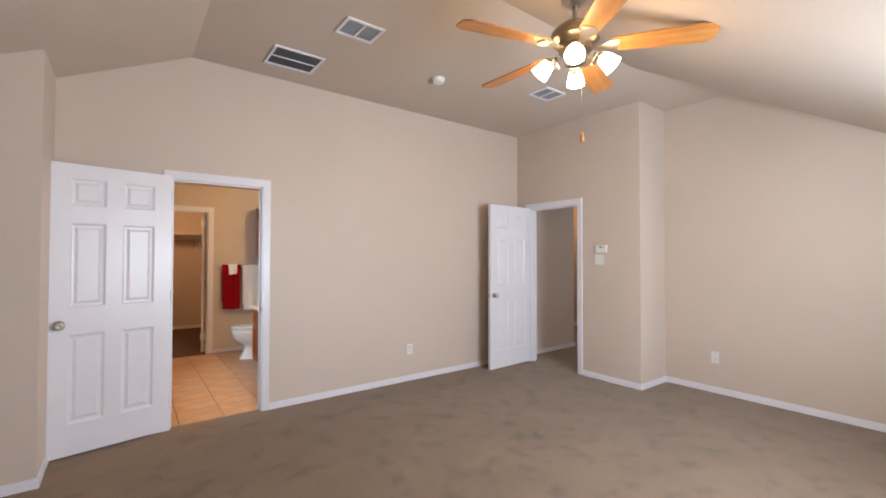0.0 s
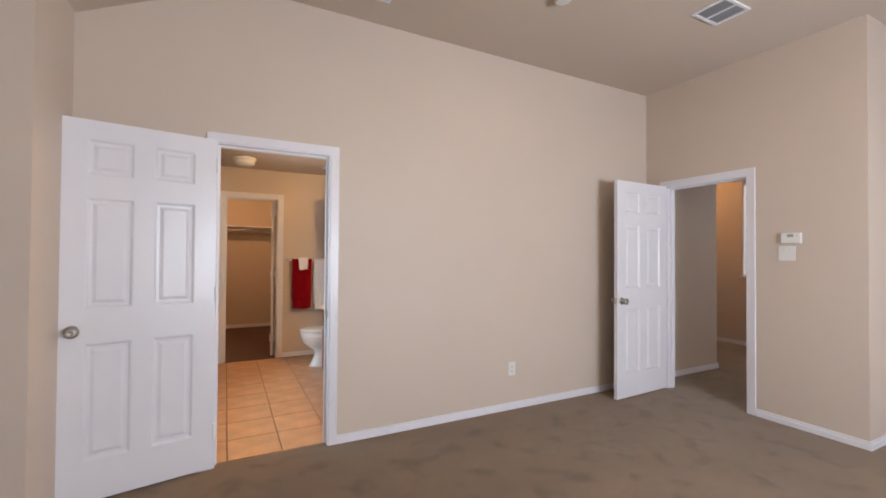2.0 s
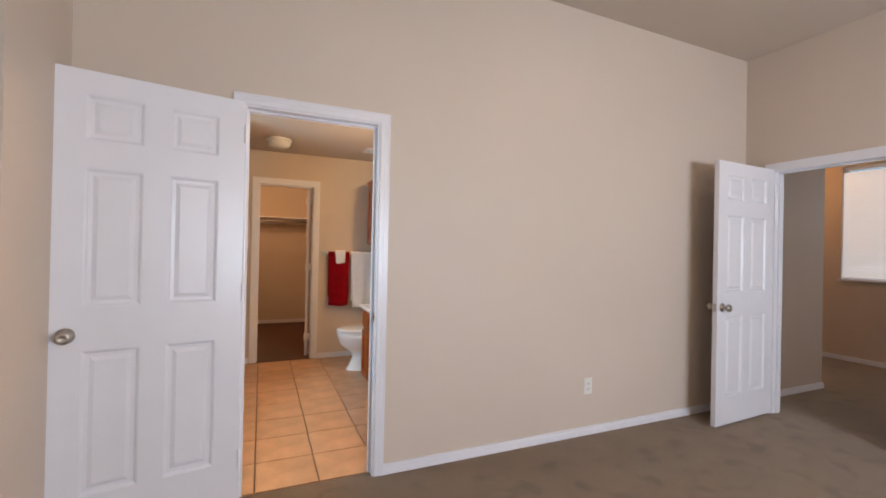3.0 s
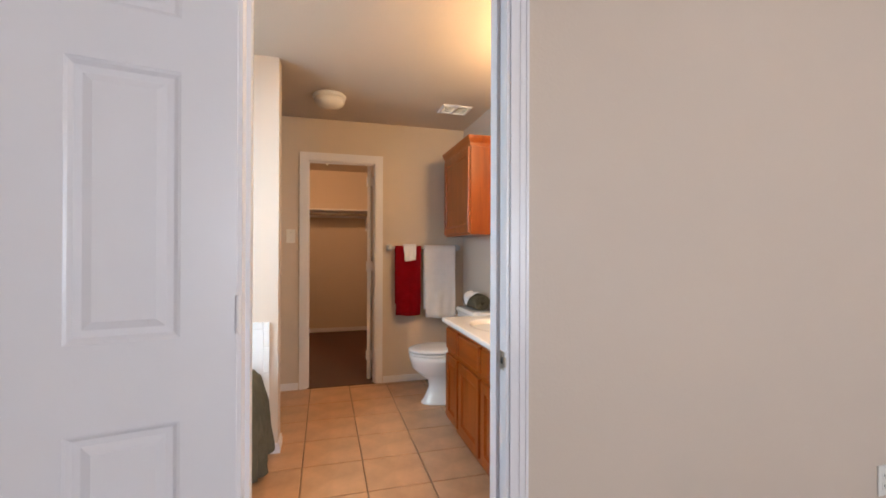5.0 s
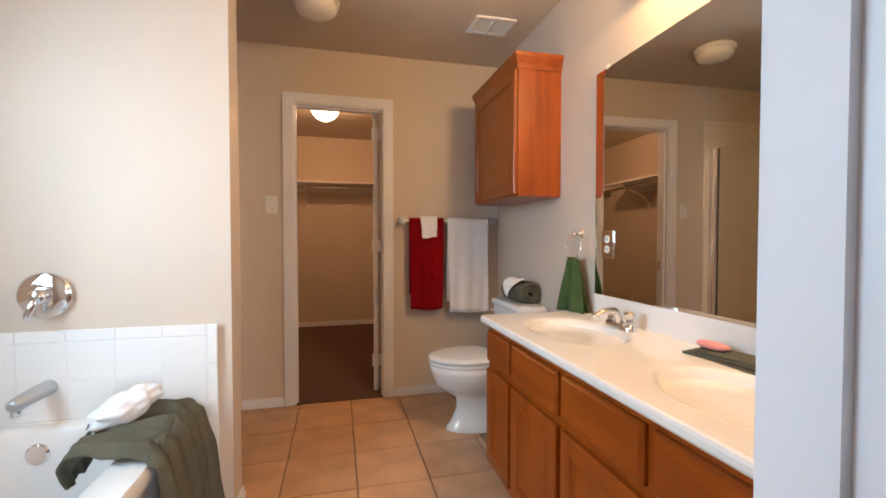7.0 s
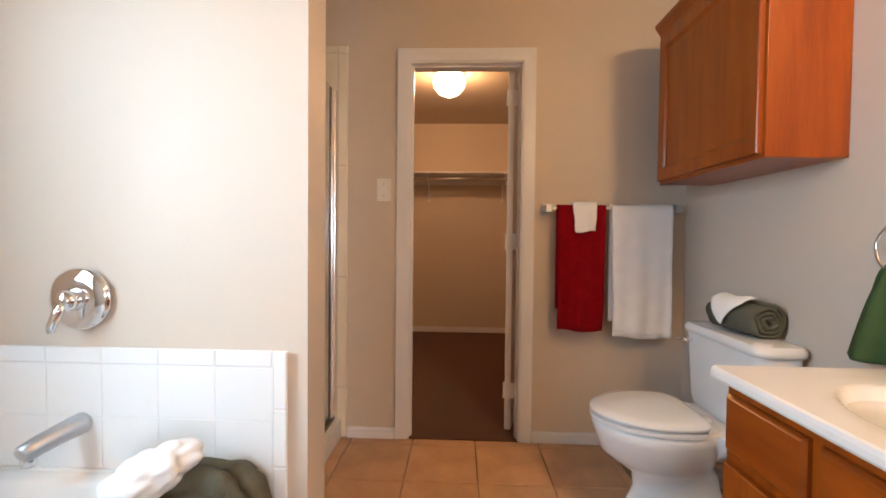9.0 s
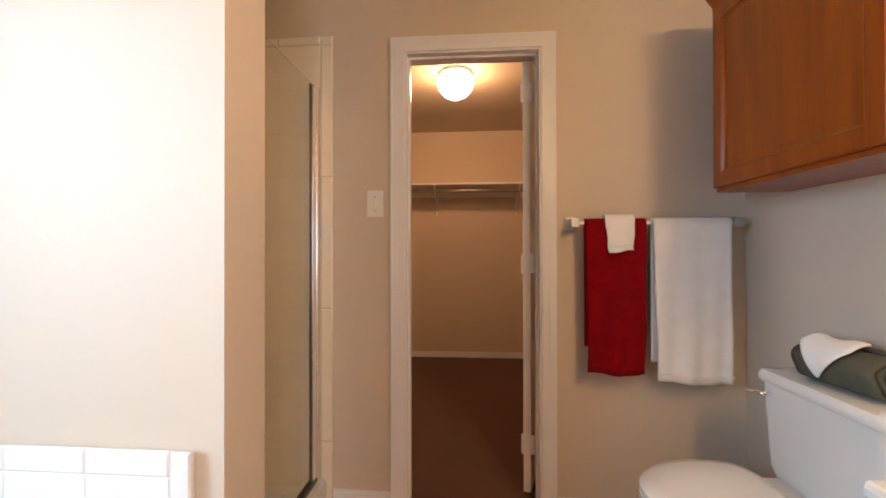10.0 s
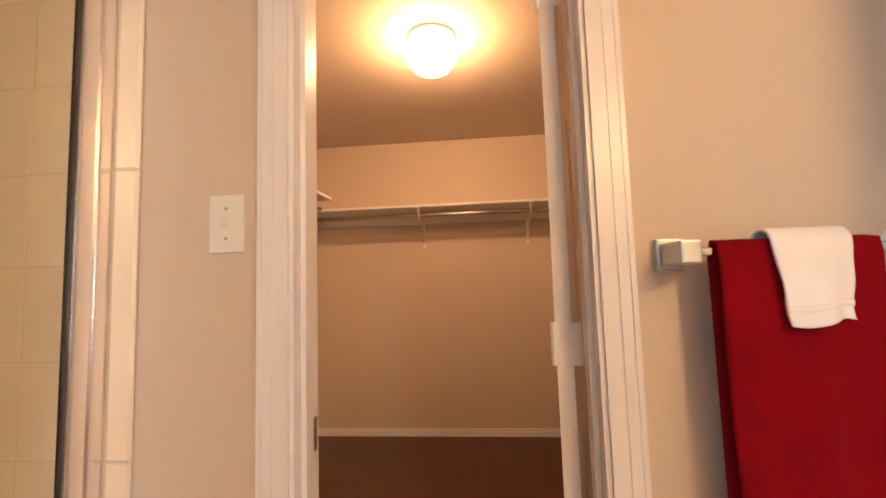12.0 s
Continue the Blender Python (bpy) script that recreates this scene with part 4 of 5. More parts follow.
def puff():
    bm = bmesh.new()
    bmesh.ops.create_icosphere(bm, subdivisions=4, radius=1.0)
    for v in bm.verts:
        n = noise.noise(v.co * 2.3) * 0.28 + noise.noise(v.co * 6.0) * 0.10
        v.co = Vector((v.co.x * 0.102, v.co.y * 0.062, v.co.z * 0.048)) * (1 + n)
    bmesh.ops.transform(bm, verts=bm.verts, matrix=Matrix.Translation((0.625, 5.815, TZ + 0.092)) @ Matrix.Rotation(radians(24), 4, "Z") @ Matrix.Rotation(radians(-22), 4, "Y"))
    ob = part("bath_mitt", bm, WTOWEL, None, "", True)
    tagged(ob, "fluffy white bath mitt lying on the olive towel", "bath mitt")
    bm = bmesh.new()
    tube(bm, [(0.55, 5.79, TZ + 0.065), (0.535, 5.755, TZ + 0.035), (0.520, 5.725, TZ + 0.0), (0.515, 5.715, TZ - 0.020), (0.53, 5.72, TZ - 0.016), (0.55, 5.75, TZ + 0.025), (0.57, 5.785, TZ + 0.055)], 0.003, 8)
    part("cord_loop", bm, WTOWEL, ob, "white cord loop", True)


puff()

# ---------------------------------------------------------------- vanity
VX, VY1, VZ = 1.985, 6.0, 0.745
van = thing("vanity_cabinet", "honey-stained maple double vanity cabinet", "cabinet")
boxes("body", OAK, van, (VX, BX1 - 0.004, YN1 + 0.01, VY1, 0.10, VZ))
boxes("toe_kick", OAK, van, (VX + 0.06, BX1 - 0.004, YN1 + 0.01, VY1 - 0.004, 0.0, 0.10))


def front_panel(name, y0, y1, z0, z1, framed, parent, x=None, mat=OAK, horizontal=False):
    """A cabinet front looking along -x: a slab with eased edges, or a frame with a recessed panel."""
    xf = VX if x is None else x
    t = 0.019
    bm = bmesh.new()
    if not framed:
        loft(bm, [[(xf, y0, z0), (xf, y1, z0), (xf, y1, z1), (xf, y0, z1)], [(xf - t * 0.5, y0, z0), (xf - t * 0.5, y1, z0), (xf - t * 0.5, y1, z1), (xf - t * 0.5, y0, z1)],
                  [(xf - t, y0 + 0.009, z0 + 0.009), (xf - t, y1 - 0.009, z0 + 0.009), (xf - t, y1 - 0.009, z1 - 0.009), (xf - t, y0 + 0.009, z1 - 0.009)]])
        return part(name, bm, OAKH, parent)
    s = 0.055
    rings = []
    for i, dx in ((0.0, 0.0), (0.0, t - 0.004), (0.004, t), (s - 0.004, t), (s, t - 0.004), (s + 0.003, 0.011), (s + 0.012, 0.0075), (s + 0.030, 0.0085)):
        rings.append([(xf - dx, y0 + i, z0 + i), (xf - dx, y1 - i, z0 + i), (xf - dx, y1 - i, z1 - i), (xf - dx, y0 + i, z1 - i)])
    loft(bm, rings)
    return part(name, bm, OAK, parent)


BAYS = [(5.745, 5.985), (5.365, 5.715), (4.985, 5.335), (4.61, 4.955)]
for y0, y1 in BAYS:
    front_panel("drawer_front", y0, y1, 0.575, 0.715, False, van)
    front_panel("cabinet_door", y0, y1, 0.125, 0.545, True, van)

top = thing("vanity_countertop", "cream cultured marble countertop with two moulded basins", "countertop")
SINKS = [(2.205, 5.65), (2.205, 4.92)]


def counter_height(x, y):
    z = 0.775
    for cx, cy in SINKS:
        d = math.hypot((x - cx) / 0.165, (y - cy) / 0.235)
        if d < 1.22:
            z -= 0.0025 * (1 + math.cos(math.pi * min(1.0, max(0.0, (d - 0.95) / 0.27)))) / 2
        if d < 1.0:
            z -= 0.125 * (1 - d ** 2.4) ** 0.8
    return z


bm = bmesh.new()
x0, x1, y0, y1 = 1.957, BX1 - 0.018, YN1 + 0.008, 6.014
sheet(bm, lambda u, v: Vector((x0 + (x1 - x0) * u, y0 + (y1 - y0) * v, counter_height(x0 + (x1 - x0) * u, y0 + (y1 - y0) * v))), 56, 160)
part("slab_top", bm, COUNTER, top, "", True)
bm = bmesh.new()
edge = [(0.0, 0.775), (-0.006, 0.772), (-0.009, 0.764), (-0.009, 0.752), (-0.005, 0.7455), (0.03, 0.7455)]
prism(bm, [(x0 + a, z) for a, z in edge], 1, y0, y1)
prism(bm, [(y1 - a - 0.0005, z) for a, z in ((0.0, 0.7749), (-0.007, 0.770), (-0.007, 0.750), (0.0, 0.7455), (0.03, 0.7455), (0.03, 0.772))], 0, x0, x1)
part("slab_edge", bm, COUNTER, top, "rounded countertop edge")
boxes("backsplash", COUNTER, top, (BX1 - 0.018, BX1 - 0.001, y0, y1 - 0.10, 0.7455, 0.872), bevel=0.003)
boxes("underside", COUNTER, top, (x0 + 0.03, BX1 - 0.018, y0, y1 - 0.03, 0.7452, 0.7458))
for cx, cy in SINKS:
    bm = bmesh.new()
    turned(bm, [(0.0, 0.004), (0.018, 0.004), (0.022, 0.0), (0.022, -0.002), (0.0, -0.002)], 20, pose(cx, cy, 0.652))
    part("drain", bm, CHROME, top, "chrome drain", True)


def faucet(x, y, z):
    f = thing("sink_faucet", "chrome two-handle basin faucet on the countertop", "faucet", (x, y, z))
    bm = bmesh.new()
    loft(bm, [[(px * 1.0, py, 0) for px, py, _ in rounded(-0.026, 0.026, -0.08, 0.08, 0.024, 0)], [(px, py, 0.014) for px, py, _ in rounded(-0.024, 0.024, -0.078, 0.078, 0.023, 0)],
              [(px, py, 0.022) for px, py, _ in rounded(-0.016, 0.016, -0.070, 0.070, 0.015, 0)]])
    smooth_by_angle(part("base", bm, CHROME, f))
    bm = bmesh.new()
    tube(bm, [(0, 0, 0.015), (-0.004, 0, 0.045), (-0.03, 0, 0.068), (-0.075, 0, 0.066), (-0.112, 0, 0.050), (-0.118, 0, 0.040)], [0.020, 0.018, 0.015, 0.013, 0.012, 0.010], 16)
    part("spout", bm, CHROME, f, "", True)
    for s in (-1, 1):
        bm = bmesh.new()
        turned(bm, [(0.0, 0.018), (0.018, 0.018), (0.016, 0.034), (0.012, 0.040), (0.021, 0.046), (0.022, 0.062), (0.014, 0.070), (0.0, 0.072)], 10, pose(0, 0.055 * s, 0))
        part("handle", bm, CHROME, f, "", False)
    return f


faucet(2.395, 5.63, 0.775)
faucet(2.395, 4.92, 0.775)


def soap_cloth():
    """A cloth folded in three with a turned-up corner, and a soap on it."""
    bm = bmesh.new()
    for k in range(3):
        def fn(u, v, k=k):
            x, y = (u - 0.5) * (0.105 - 0.008 * k), (v - 0.5) * (0.30 - 0.02 * k) - 0.008 * k
            lift = 0.020 * max(0.0, v - 0.80) / 0.20 * max(0.0, u - 0.3) if k == 2 else 0.0
            sag = 0.003 * noise.noise(Vector((14 * x, 9 * y, k)))
            return Vector((x + 0.004 * math.sin(17 * y + k), y + 0.004 * math.sin(22 * x), 0.7785 + 0.0075 * k + lift + max(-0.0015, sag)))
        sheet(bm, fn, 20, 44)
    c = part("folded_cloth", bm, OLIVE, None, "", True)
    solid(c, 0.006, 0.0)
    c.matrix_world = pose(2.404, 5.125, 0, 0, 0, 5)
    tagged(c, "folded olive cloth on the countertop", "cloth")
    bm = bmesh.new()
    turned(bm, [(0.0, 0.0), (0.75, 0.001), (0.97, 0.006), (1.0, 0.010), (0.95, 0.015), (0.7, 0.019), (0.0, 0.020)], 28, Matrix.Diagonal((0.026, 0.046, 1, 1)))
    s = part("soap_bar", bm, PINK, None, "", True)
    s.matrix_world = pose(2.396, 5.212, 0.7985, 3, 0, 16)
    tagged(s, "pink oval soap lying on the folded cloth", "soap")


soap_cloth()

mirror = thing("wall_mirror", "large frameless mirror above the vanity", "mirror", (BX1, 0, 0))
bm = bmesh.new()
prism(bm, [(-0.008, 5.925), (-0.030, 4.60), (-0.024, 4.60), (-0.002, 5.925)], 2, 0.875, 1.878)
part("mirror_glass", bm, MIRROR, mirror)
bm = bmesh.new()
prism(bm, [(-0.012, 5.925), (-0.034, 4.60), (-0.002, 4.60), (-0.001, 5.925)], 2, 0.8725, 0.875)
part("edge_channel", bm, CHROME, mirror)
for y in (5.84, 5.20, 4.75):
    boxes("mirror_clip", PLASTIC, mirror, (-0.032 + 0.0166 * (y - 4.6), -0.001, y - 0.010, y + 0.010, 1.874, 1.892), bevel=0.001)
gfi = thing("wall_outlet", "chrome plated outlet set in the mirror", "outlet", (BX1 - 0.011, 5.825, 1.10), turn=-90)
boxes("cover_plate", CHROME, gfi, (-0.038, 0.038, -0.005, 0, -0.06, 0.06), bevel=0.002)
for z in (-0.022, 0.022):
    bm = bmesh.new()
    turned(bm, [(0.0, 0.0), (0.017, 0.0), (0.017, 0.003), (0.0, 0.003)], 20, Matrix.Translation((0, -0.005, z)) @ Matrix.Rotation(radians(90), 4, "X"))
    rec = part("receptacle", bm, PLASTIC, gfi)
    boxes("slots", BLACKP, rec, (-0.008, -0.005, -0.0090, -0.0082, z - 0.003, z + 0.007), (0.005, 0.008, -0.0090, -0.0082, z - 0.003, z + 0.007))

vlamp = thing("vanity_light", "chrome bar light with warm globe bulbs over the mirror", "wall lamp", (BX1, 0, 0))
boxes("bar", CHROME, vlamp, (-0.045, -0.001, 4.70, 5.66, 2.09, 2.20), bevel=0.004)
for k in range(5):
    bm = bmesh.new()
    turned(bm, [(0.0, 0.0), (0.020, 0.0), (0.020, 0.022), (0.0, 0.022)], 18, Matrix.Translation((-0.045, 4.72 + 0.175 * k, 2.145)) @ Matrix.Rotation(radians(-90), 4, "Y"))
    socket = part("socket", bm, CHROME, vlamp)
    bm = bmesh.new()
    turned(bm, [(0.0, 0.02), (0.014, 0.024), (0.030, 0.042), (0.040, 0.068), (0.036, 0.092), (0.022, 0.108), (0.0, 0.114)], 20, Matrix.Translation((-0.045, 4.72 + 0.175 * k, 2.145)) @ Matrix.Rotation(radians(-90), 4, "Y"))
    part("globe_bulb", bm, BULB, socket, "lit warm globe bulb", True).visible_shadow = False

# ---------------------------------------------------------------- wall cabinet over the toilet
CBX, CBY0, CBY1, CBZ0, CBZ1 = 2.235, 6.255, 6.935, 1.350, 2.06
wc = thing("wall_cabinet", "honey-stained maple wall cabinet over the toilet", "cabinet")
boxes("body", OAK, wc, (CBX, BX1 - 0.001, CBY0, CBY1, CBZ0, CBZ1), bevel=0.002)
front_panel("cabinet_door", CBY0 + 0.012, CBY1 - 0.012, CBZ0 + 0.015, CBZ1 - 0.045, True, wc, x=CBX)
bm = bmesh.new()
pr = ((0.0, CBZ1 - 0.045), (0.006, CBZ1 - 0.045), (0.008, CBZ1 - 0.02), (0.022, CBZ1 + 0.015), (0.026, CBZ1 + 0.035), (0.0, CBZ1 + 0.036))
loft(bm, [[(BX1 - 0.001, CBY0 - o, z) for o, z in pr], [(CBX - o, CBY0 - o, z) for o, z in pr], [(CBX - o, CBY1 + o, z) for o, z in pr], [(BX1 - 0.001, CBY1 + o, z) for o, z in pr]])
part("crown_moulding", bm, OAKH, wc, "stepped maple crown moulding")
boxes("top_panel", OAK, wc, (CBX, BX1 - 0.001, CBY0, CBY1, CBZ1, CBZ1 + 0.03))

# ---------------------------------------------------------------- toilet
toilet = thing("toilet", "white two-piece toilet with a closed lid", "toilet", (BX1 - 0.01, 6.58, 0), turn=0)


def egg(cx, half_w, front, back, z, n=36, square=0.0):
    """An egg-shaped ring; front reaches to -x."""
    out = []
    for k in range(n):
        a = 2 * math.pi * k / n
        c, s = math.cos(a), math.sin(a)
        if c <= 0 and square:
            c, s = -abs(c) ** square, math.copysign(abs(s) ** square, s)
        px = cx - front * c if c > 0 else cx - back * c
        w = half_w * (1 - 0.10 * max(0.0, c) ** 2)
        out.append((px, w * s, z))
    return out


bm = bmesh.new()
loft(bm, [egg(-0.33, 0.100, 0.215, 0.25, 0.0), egg(-0.33, 0.099, 0.213, 0.25, 0.018), egg(-0.335, 0.080, 0.185, 0.22, 0.04), egg(-0.33, 0.070, 0.150, 0.18, 0.13), egg(-0.34, 0.074, 0.148, 0.18, 0.19), egg(-0.375, 0.112, 0.182, 0.19, 0.235),
          egg(-0.398, 0.164, 0.214, 0.22, 0.285), egg(-0.41, 0.180, 0.225, 0.24, 0.355), egg(-0.41, 0.186, 0.232, 0.25, 0.385), egg(-0.41, 0.176, 0.224, 0.25, 0.396)])
smooth_by_angle(part("bowl", bm, PORC, toilet), 60)
bm = bmesh.new()
loft(bm, [egg(-0.41, 0.172, 0.220, 0.130, 0.400, 48, 0.55), egg(-0.41, 0.189, 0.238, 0.152, 0.404, 48, 0.55), egg(-0.41, 0.189, 0.238, 0.152, 0.415, 48, 0.55), egg(-0.41, 0.171, 0.219, 0.136, 0.419, 48, 0.55)])
smooth_by_angle(part("seat", bm, PORC, toilet, "white toilet seat"), 50)
bm = bmesh.new()
loft(bm, [egg(-0.41, 0.172, 0.221, 0.135, 0.4235, 48, 0.5), egg(-0.41, 0.188, 0.237, 0.154, 0.428, 48, 0.5), egg(-0.41, 0.189, 0.238, 0.155, 0.436, 48, 0.5), egg(-0.41, 0.181, 0.229, 0.147, 0.444, 48, 0.5), egg(-0.41, 0.150, 0.195, 0.125, 0.4485, 48, 0.5), egg(-0.41, 0.06, 0.09, 0.08, 0.450, 48, 0.5)])
smooth_by_angle(part("lid", bm, PORC, toilet, "closed white toilet lid"), 50)
for y in (-0.07, 0.07):
    boxes("seat_hinge", PORC, toilet, (-0.262, -0.236, y - 0.015, y + 0.015, 0.395, 0.434), bevel=0.004)
bm = bmesh.new()
loft(bm, [rounded(-0.235, -0.01, -0.10, 0.10, 0.04, 0.28), rounded(-0.25, -0.005, -0.17, 0.17, 0.05, 0.36), rounded(-0.25, -0.005, -0.175, 0.175, 0.05, 0.395)])
smooth_by_angle(part("tank_shelf", bm, PORC, toilet), 50)
bm = bmesh.new()
loft(bm, [rounded(-0.150, -0.012, -0.195, 0.215, 0.035, 0.393), rounded(-0.158, -0.008, -0.210, 0.232, 0.04, 0.43), rounded(-0.168, -0.005, -0.224, 0.248, 0.042, 0.70)])
tank = smooth_by_angle(part("tank", bm, PORC, toilet), 50)
bm = bmesh.new()
loft(bm, [rounded(-0.175, 0.0, -0.231, 0.255, 0.042, 0.701), rounded(-0.180, 0.004, -0.236, 0.260, 0.045, 0.708), rounded(-0.180, 0.004, -0.236, 0.260, 0.045, 0.722), rounded(-0.170, -0.004, -0.226, 0.250, 0.042, 0.738), rounded(-0.13, -0.03, -0.18, 0.20, 0.04, 0.742)])
smooth_by_angle(part("tank_lid", bm, PORC, toilet), 50)
bm = bmesh.new()
tube(bm, [(-0.163, 0.190, 0.665), (-0.187, 0.190, 0.665), (-0.195, 0.203, 0.663), (-0.197, 0.250, 0.655)], [0.010, 0.010, 0.008, 0.006], 12)
part("flush_lever", bm, CHROME, tank, "chrome flush lever", True)


def rolled_towel():
    bm = bmesh.new()
    turns, n = 3.2, 90
    def fn(u, v):
        a = u * turns * 2 * math.pi
        r = 0.012 + 0.056 * u + 0.003 * math.sin(5 * a) * u
        end = 0.012 * (1 - u) * (1 if v > 0.5 else -1)
        return Vector((r * math.cos(a), (v - 0.5) * 0.235 + end + 0.004 * math.sin(3 * a + 6 * v), r * math.sin(a) * 0.92))
    sheet(bm, fn, n, 8)
    ob = part("rolled_towel", bm, OLIVE, None, "", True)
    solid(ob, 0.011, 0.0)
    ob.matrix_world = pose(BX1 - 0.092, 6.575, 0.742 + 0.063, 0, 0, 6)
    tagged(ob, "rolled olive towel lying on the toilet tank", "towel")
    bm = bmesh.new()
    def cl(u, v):
        a = radians(205 - 120 * u)
        r = 0.081
        half = 0.078 * (1 - 0.95 * max(0.0, 0.62 - u) / 0.62)
        return Vector((r * math.cos(a), 0.02 + half * (2 * v - 1), r * math.sin(a) * 0.92 + 0.004 * math.sin(8 * v) * u))
    sheet(bm, cl, 20, 12)
    c = part("washcloth", bm, WTOWEL, None, "", True)
    solid(c, 0.004, 0.0)
    c.matrix_world = pose(BX1 - 0.092, 6.575, 0.742 + 0.063, 0, 0, 6)
    tagged(c, "folded white washcloth draped over the rolled towel", "towel")


rolled_towel()

# ---------------------------------------------------------------- bathroom ceiling light
bl = thing("ceiling_light", "unlit white dome light on the bathroom ceiling", "ceiling lamp", (1.21, 6.56, ZB))
bm = bmesh.new()
turned(bm, [(0.0, 0.0), (0.115, 0.0), (0.122, -0.008), (0.122, -0.024), (0.112, -0.032), (0.0, -0.032)], 40)
smooth_by_angle(part("base_ring", bm, PLASTIC, bl))
bm = bmesh.new()
turned(bm, [(0.108, -0.030), (0.112, -0.040), (0.108, -0.062), (0.088, -0.082), (0.05, -0.093), (0.0, -0.096)], 40)
part("shade", bm, OFFGLASS, bl, "opal glass dome", True)

# ---------------------------------------------------------------- shower
shower = thing("shower_enclosure", "framed glass shower front with a white curb", "shower")
SX, SY0, SY1 = 0.625, 6.145, BY1 - 0.012
boxes("curb", ACRYL, shower, (SX - 0.06, SX + 0.045, SY0, SY1, 0.0, 0.11), bevel=0.008)
boxes("pan", ACRYL, shower, (BX0 + 0.014, SX - 0.06, SY0, SY1, 0.0, 0.03))
boxes("side_jamb", ALU, shower, (SX - 0.016, SX + 0.016, SY1 - 0.034, SY1, 0.11, 1.875), bevel=0.005)
boxes("side_jamb", ALU, shower, (SX - 0.012, SX + 0.012, SY1 - 0.072, SY1 - 0.034, 0.11, 1.872), bevel=0.005)
boxes("door_stile", DARKMETAL, shower, (SX - 0.004, SX + 0.004, SY1 - 0.081, SY1 - 0.074, 0.135, 1.872), bevel=0.002)
boxes("side_jamb", CHROME, shower, (SX - 0.016, SX + 0.016, SY0, SY0 + 0.030, 0.11, 1.875), bevel=0.002)
boxes("bottom_rail", DARKMETAL, shower, (SX - 0.014, SX + 0.014, SY0 + 0.03, SY1 - 0.03, 0.11, 0.132), bevel=0.002)
boxes("glass_panel", GLASS, shower, (SX - 0.0015, SX + 0.0015, SY0 + 0.030, SY1 - 0.081, 0.132, 1.872)).visible_shadow = False

# ---------------------------------------------------------------- closet fittings


def closet_shelf(label, x0, x1, y0, y1, z, rod, brackets, side):
    s = thing("closet_shelf", label, "shelf")
    boxes("board", WHITE, s, (x0, x1, y0, y1, z, z + 0.018), bevel=0.002)
    if side == "back":
        boxes("cleat", WHITE, s, (x0, x1, y1 - 0.018, y1 - 0.001, z - 0.085, z))
    else:
        boxes("cleat", WHITE, s, (x0 + 0.001, x0 + 0.018, y0, y1, z - 0.085, z))
    bm = bmesh.new()
    tube(bm, rod, 0.016, 14)
    part("hanging_rod", bm, NICKEL, s, "metal hanging rod", True)
    for b in brackets:
        bm = bmesh.new()
        if side == "back":
            box(bm, b - 0.012, b + 0.012, y0 + 0.004, y1 - 0.019, z - 0.006, z - 0.001)
            box(bm, b - 0.012, b + 0.012, y1 - 0.024, y1 - 0.018, z - 0.28, z - 0.006)
            tube(bm, [(b, y1 - 0.022, z - 0.25), (b, y1 - 0.10, z - 0.15), (b, y0 + 0.03, z - 0.045), (b, y0 + 0.01, z - 0.008)], 0.006, 8)
            tube(bm, [(b, y0 + 0.06 + 0.02 * math.cos(a), z - 0.055 + 0.02 * math.sin(a)) for a in [math.pi * k / 8 + math.pi for k in range(9)]], 0.005, 8)
        else:
            box(bm, x0 + 0.019, x1 - 0.004, b - 0.012, b + 0.012, z - 0.006, z - 0.001)
            box(bm, x0 + 0.018, x0 + 0.024, b - 0.012, b + 0.012, z - 0.28, z - 0.006)
            tube(bm, [(x0 + 0.022, b, z - 0.25), (x0 + 0.10, b, z - 0.15), (x1 - 0.03, b, z - 0.045), (x1 - 0.01, b, z - 0.008)], 0.006, 8)
        part("bracket", bm, WHITE, s, "white metal shelf bracket")
    return s


closet_shelf("white closet shelf with a hanging rod along the back", CX0, CX1, 9.46, CY1, 1.797, [(CX0 + 0.01, 9.52, 1.742), (CX1 - 0.01, 9.52, 1.742)], (0.94, 1.785), "back")
closet_shelf("white closet shelf with a hanging rod along the side", CX0, CX0 + 0.41, 7.50, 9.10, 1.80, [(CX0 + 0.33, 7.50, 1.745), (CX0 + 0.33, 9.09, 1.745)], (7.9, 8.7), "side")
cl = thing("ceiling_light", "lit frosted glass dome light on the closet ceiling", "ceiling lamp", (1.205, 8.32, ZK))
bm = bmesh.new()
turned(bm, [(0.0, 0.0), (0.115, 0.0), (0.118, -0.010), (0.110, -0.022), (0.0, -0.022)], 36)
smooth_by_angle(part("base_ring", bm, PLASTIC, cl))
bm = bmesh.new()
turned(bm, [(0.10, -0.020), (0.118, -0.036), (0.132, -0.068), (0.121, -0.120), (0.083, -0.166), (0.030, -0.192), (0.0, -0.195)], 36)
part("shade", bm, DOME, cl, "lit frosted glass dome", True).visible_shadow = False
ll = thing("ceiling_light", "lit frosted dome light on the landing ceiling", "ceiling lamp", (7.2, 5.6, ZH))
bm = bmesh.new()
turned(bm, [(0.0, 0.0), (0.13, 0.0), (0.13, -0.02), (0.11, -0.07), (0.05, -0.10), (0.0, -0.105)], 32)
part("shade", bm, DOME, ll, "", True).visible_shadow = False

# ---------------------------------------------------------------- pieces: wall tiles and floor tiles
TILE_MESHES = {}


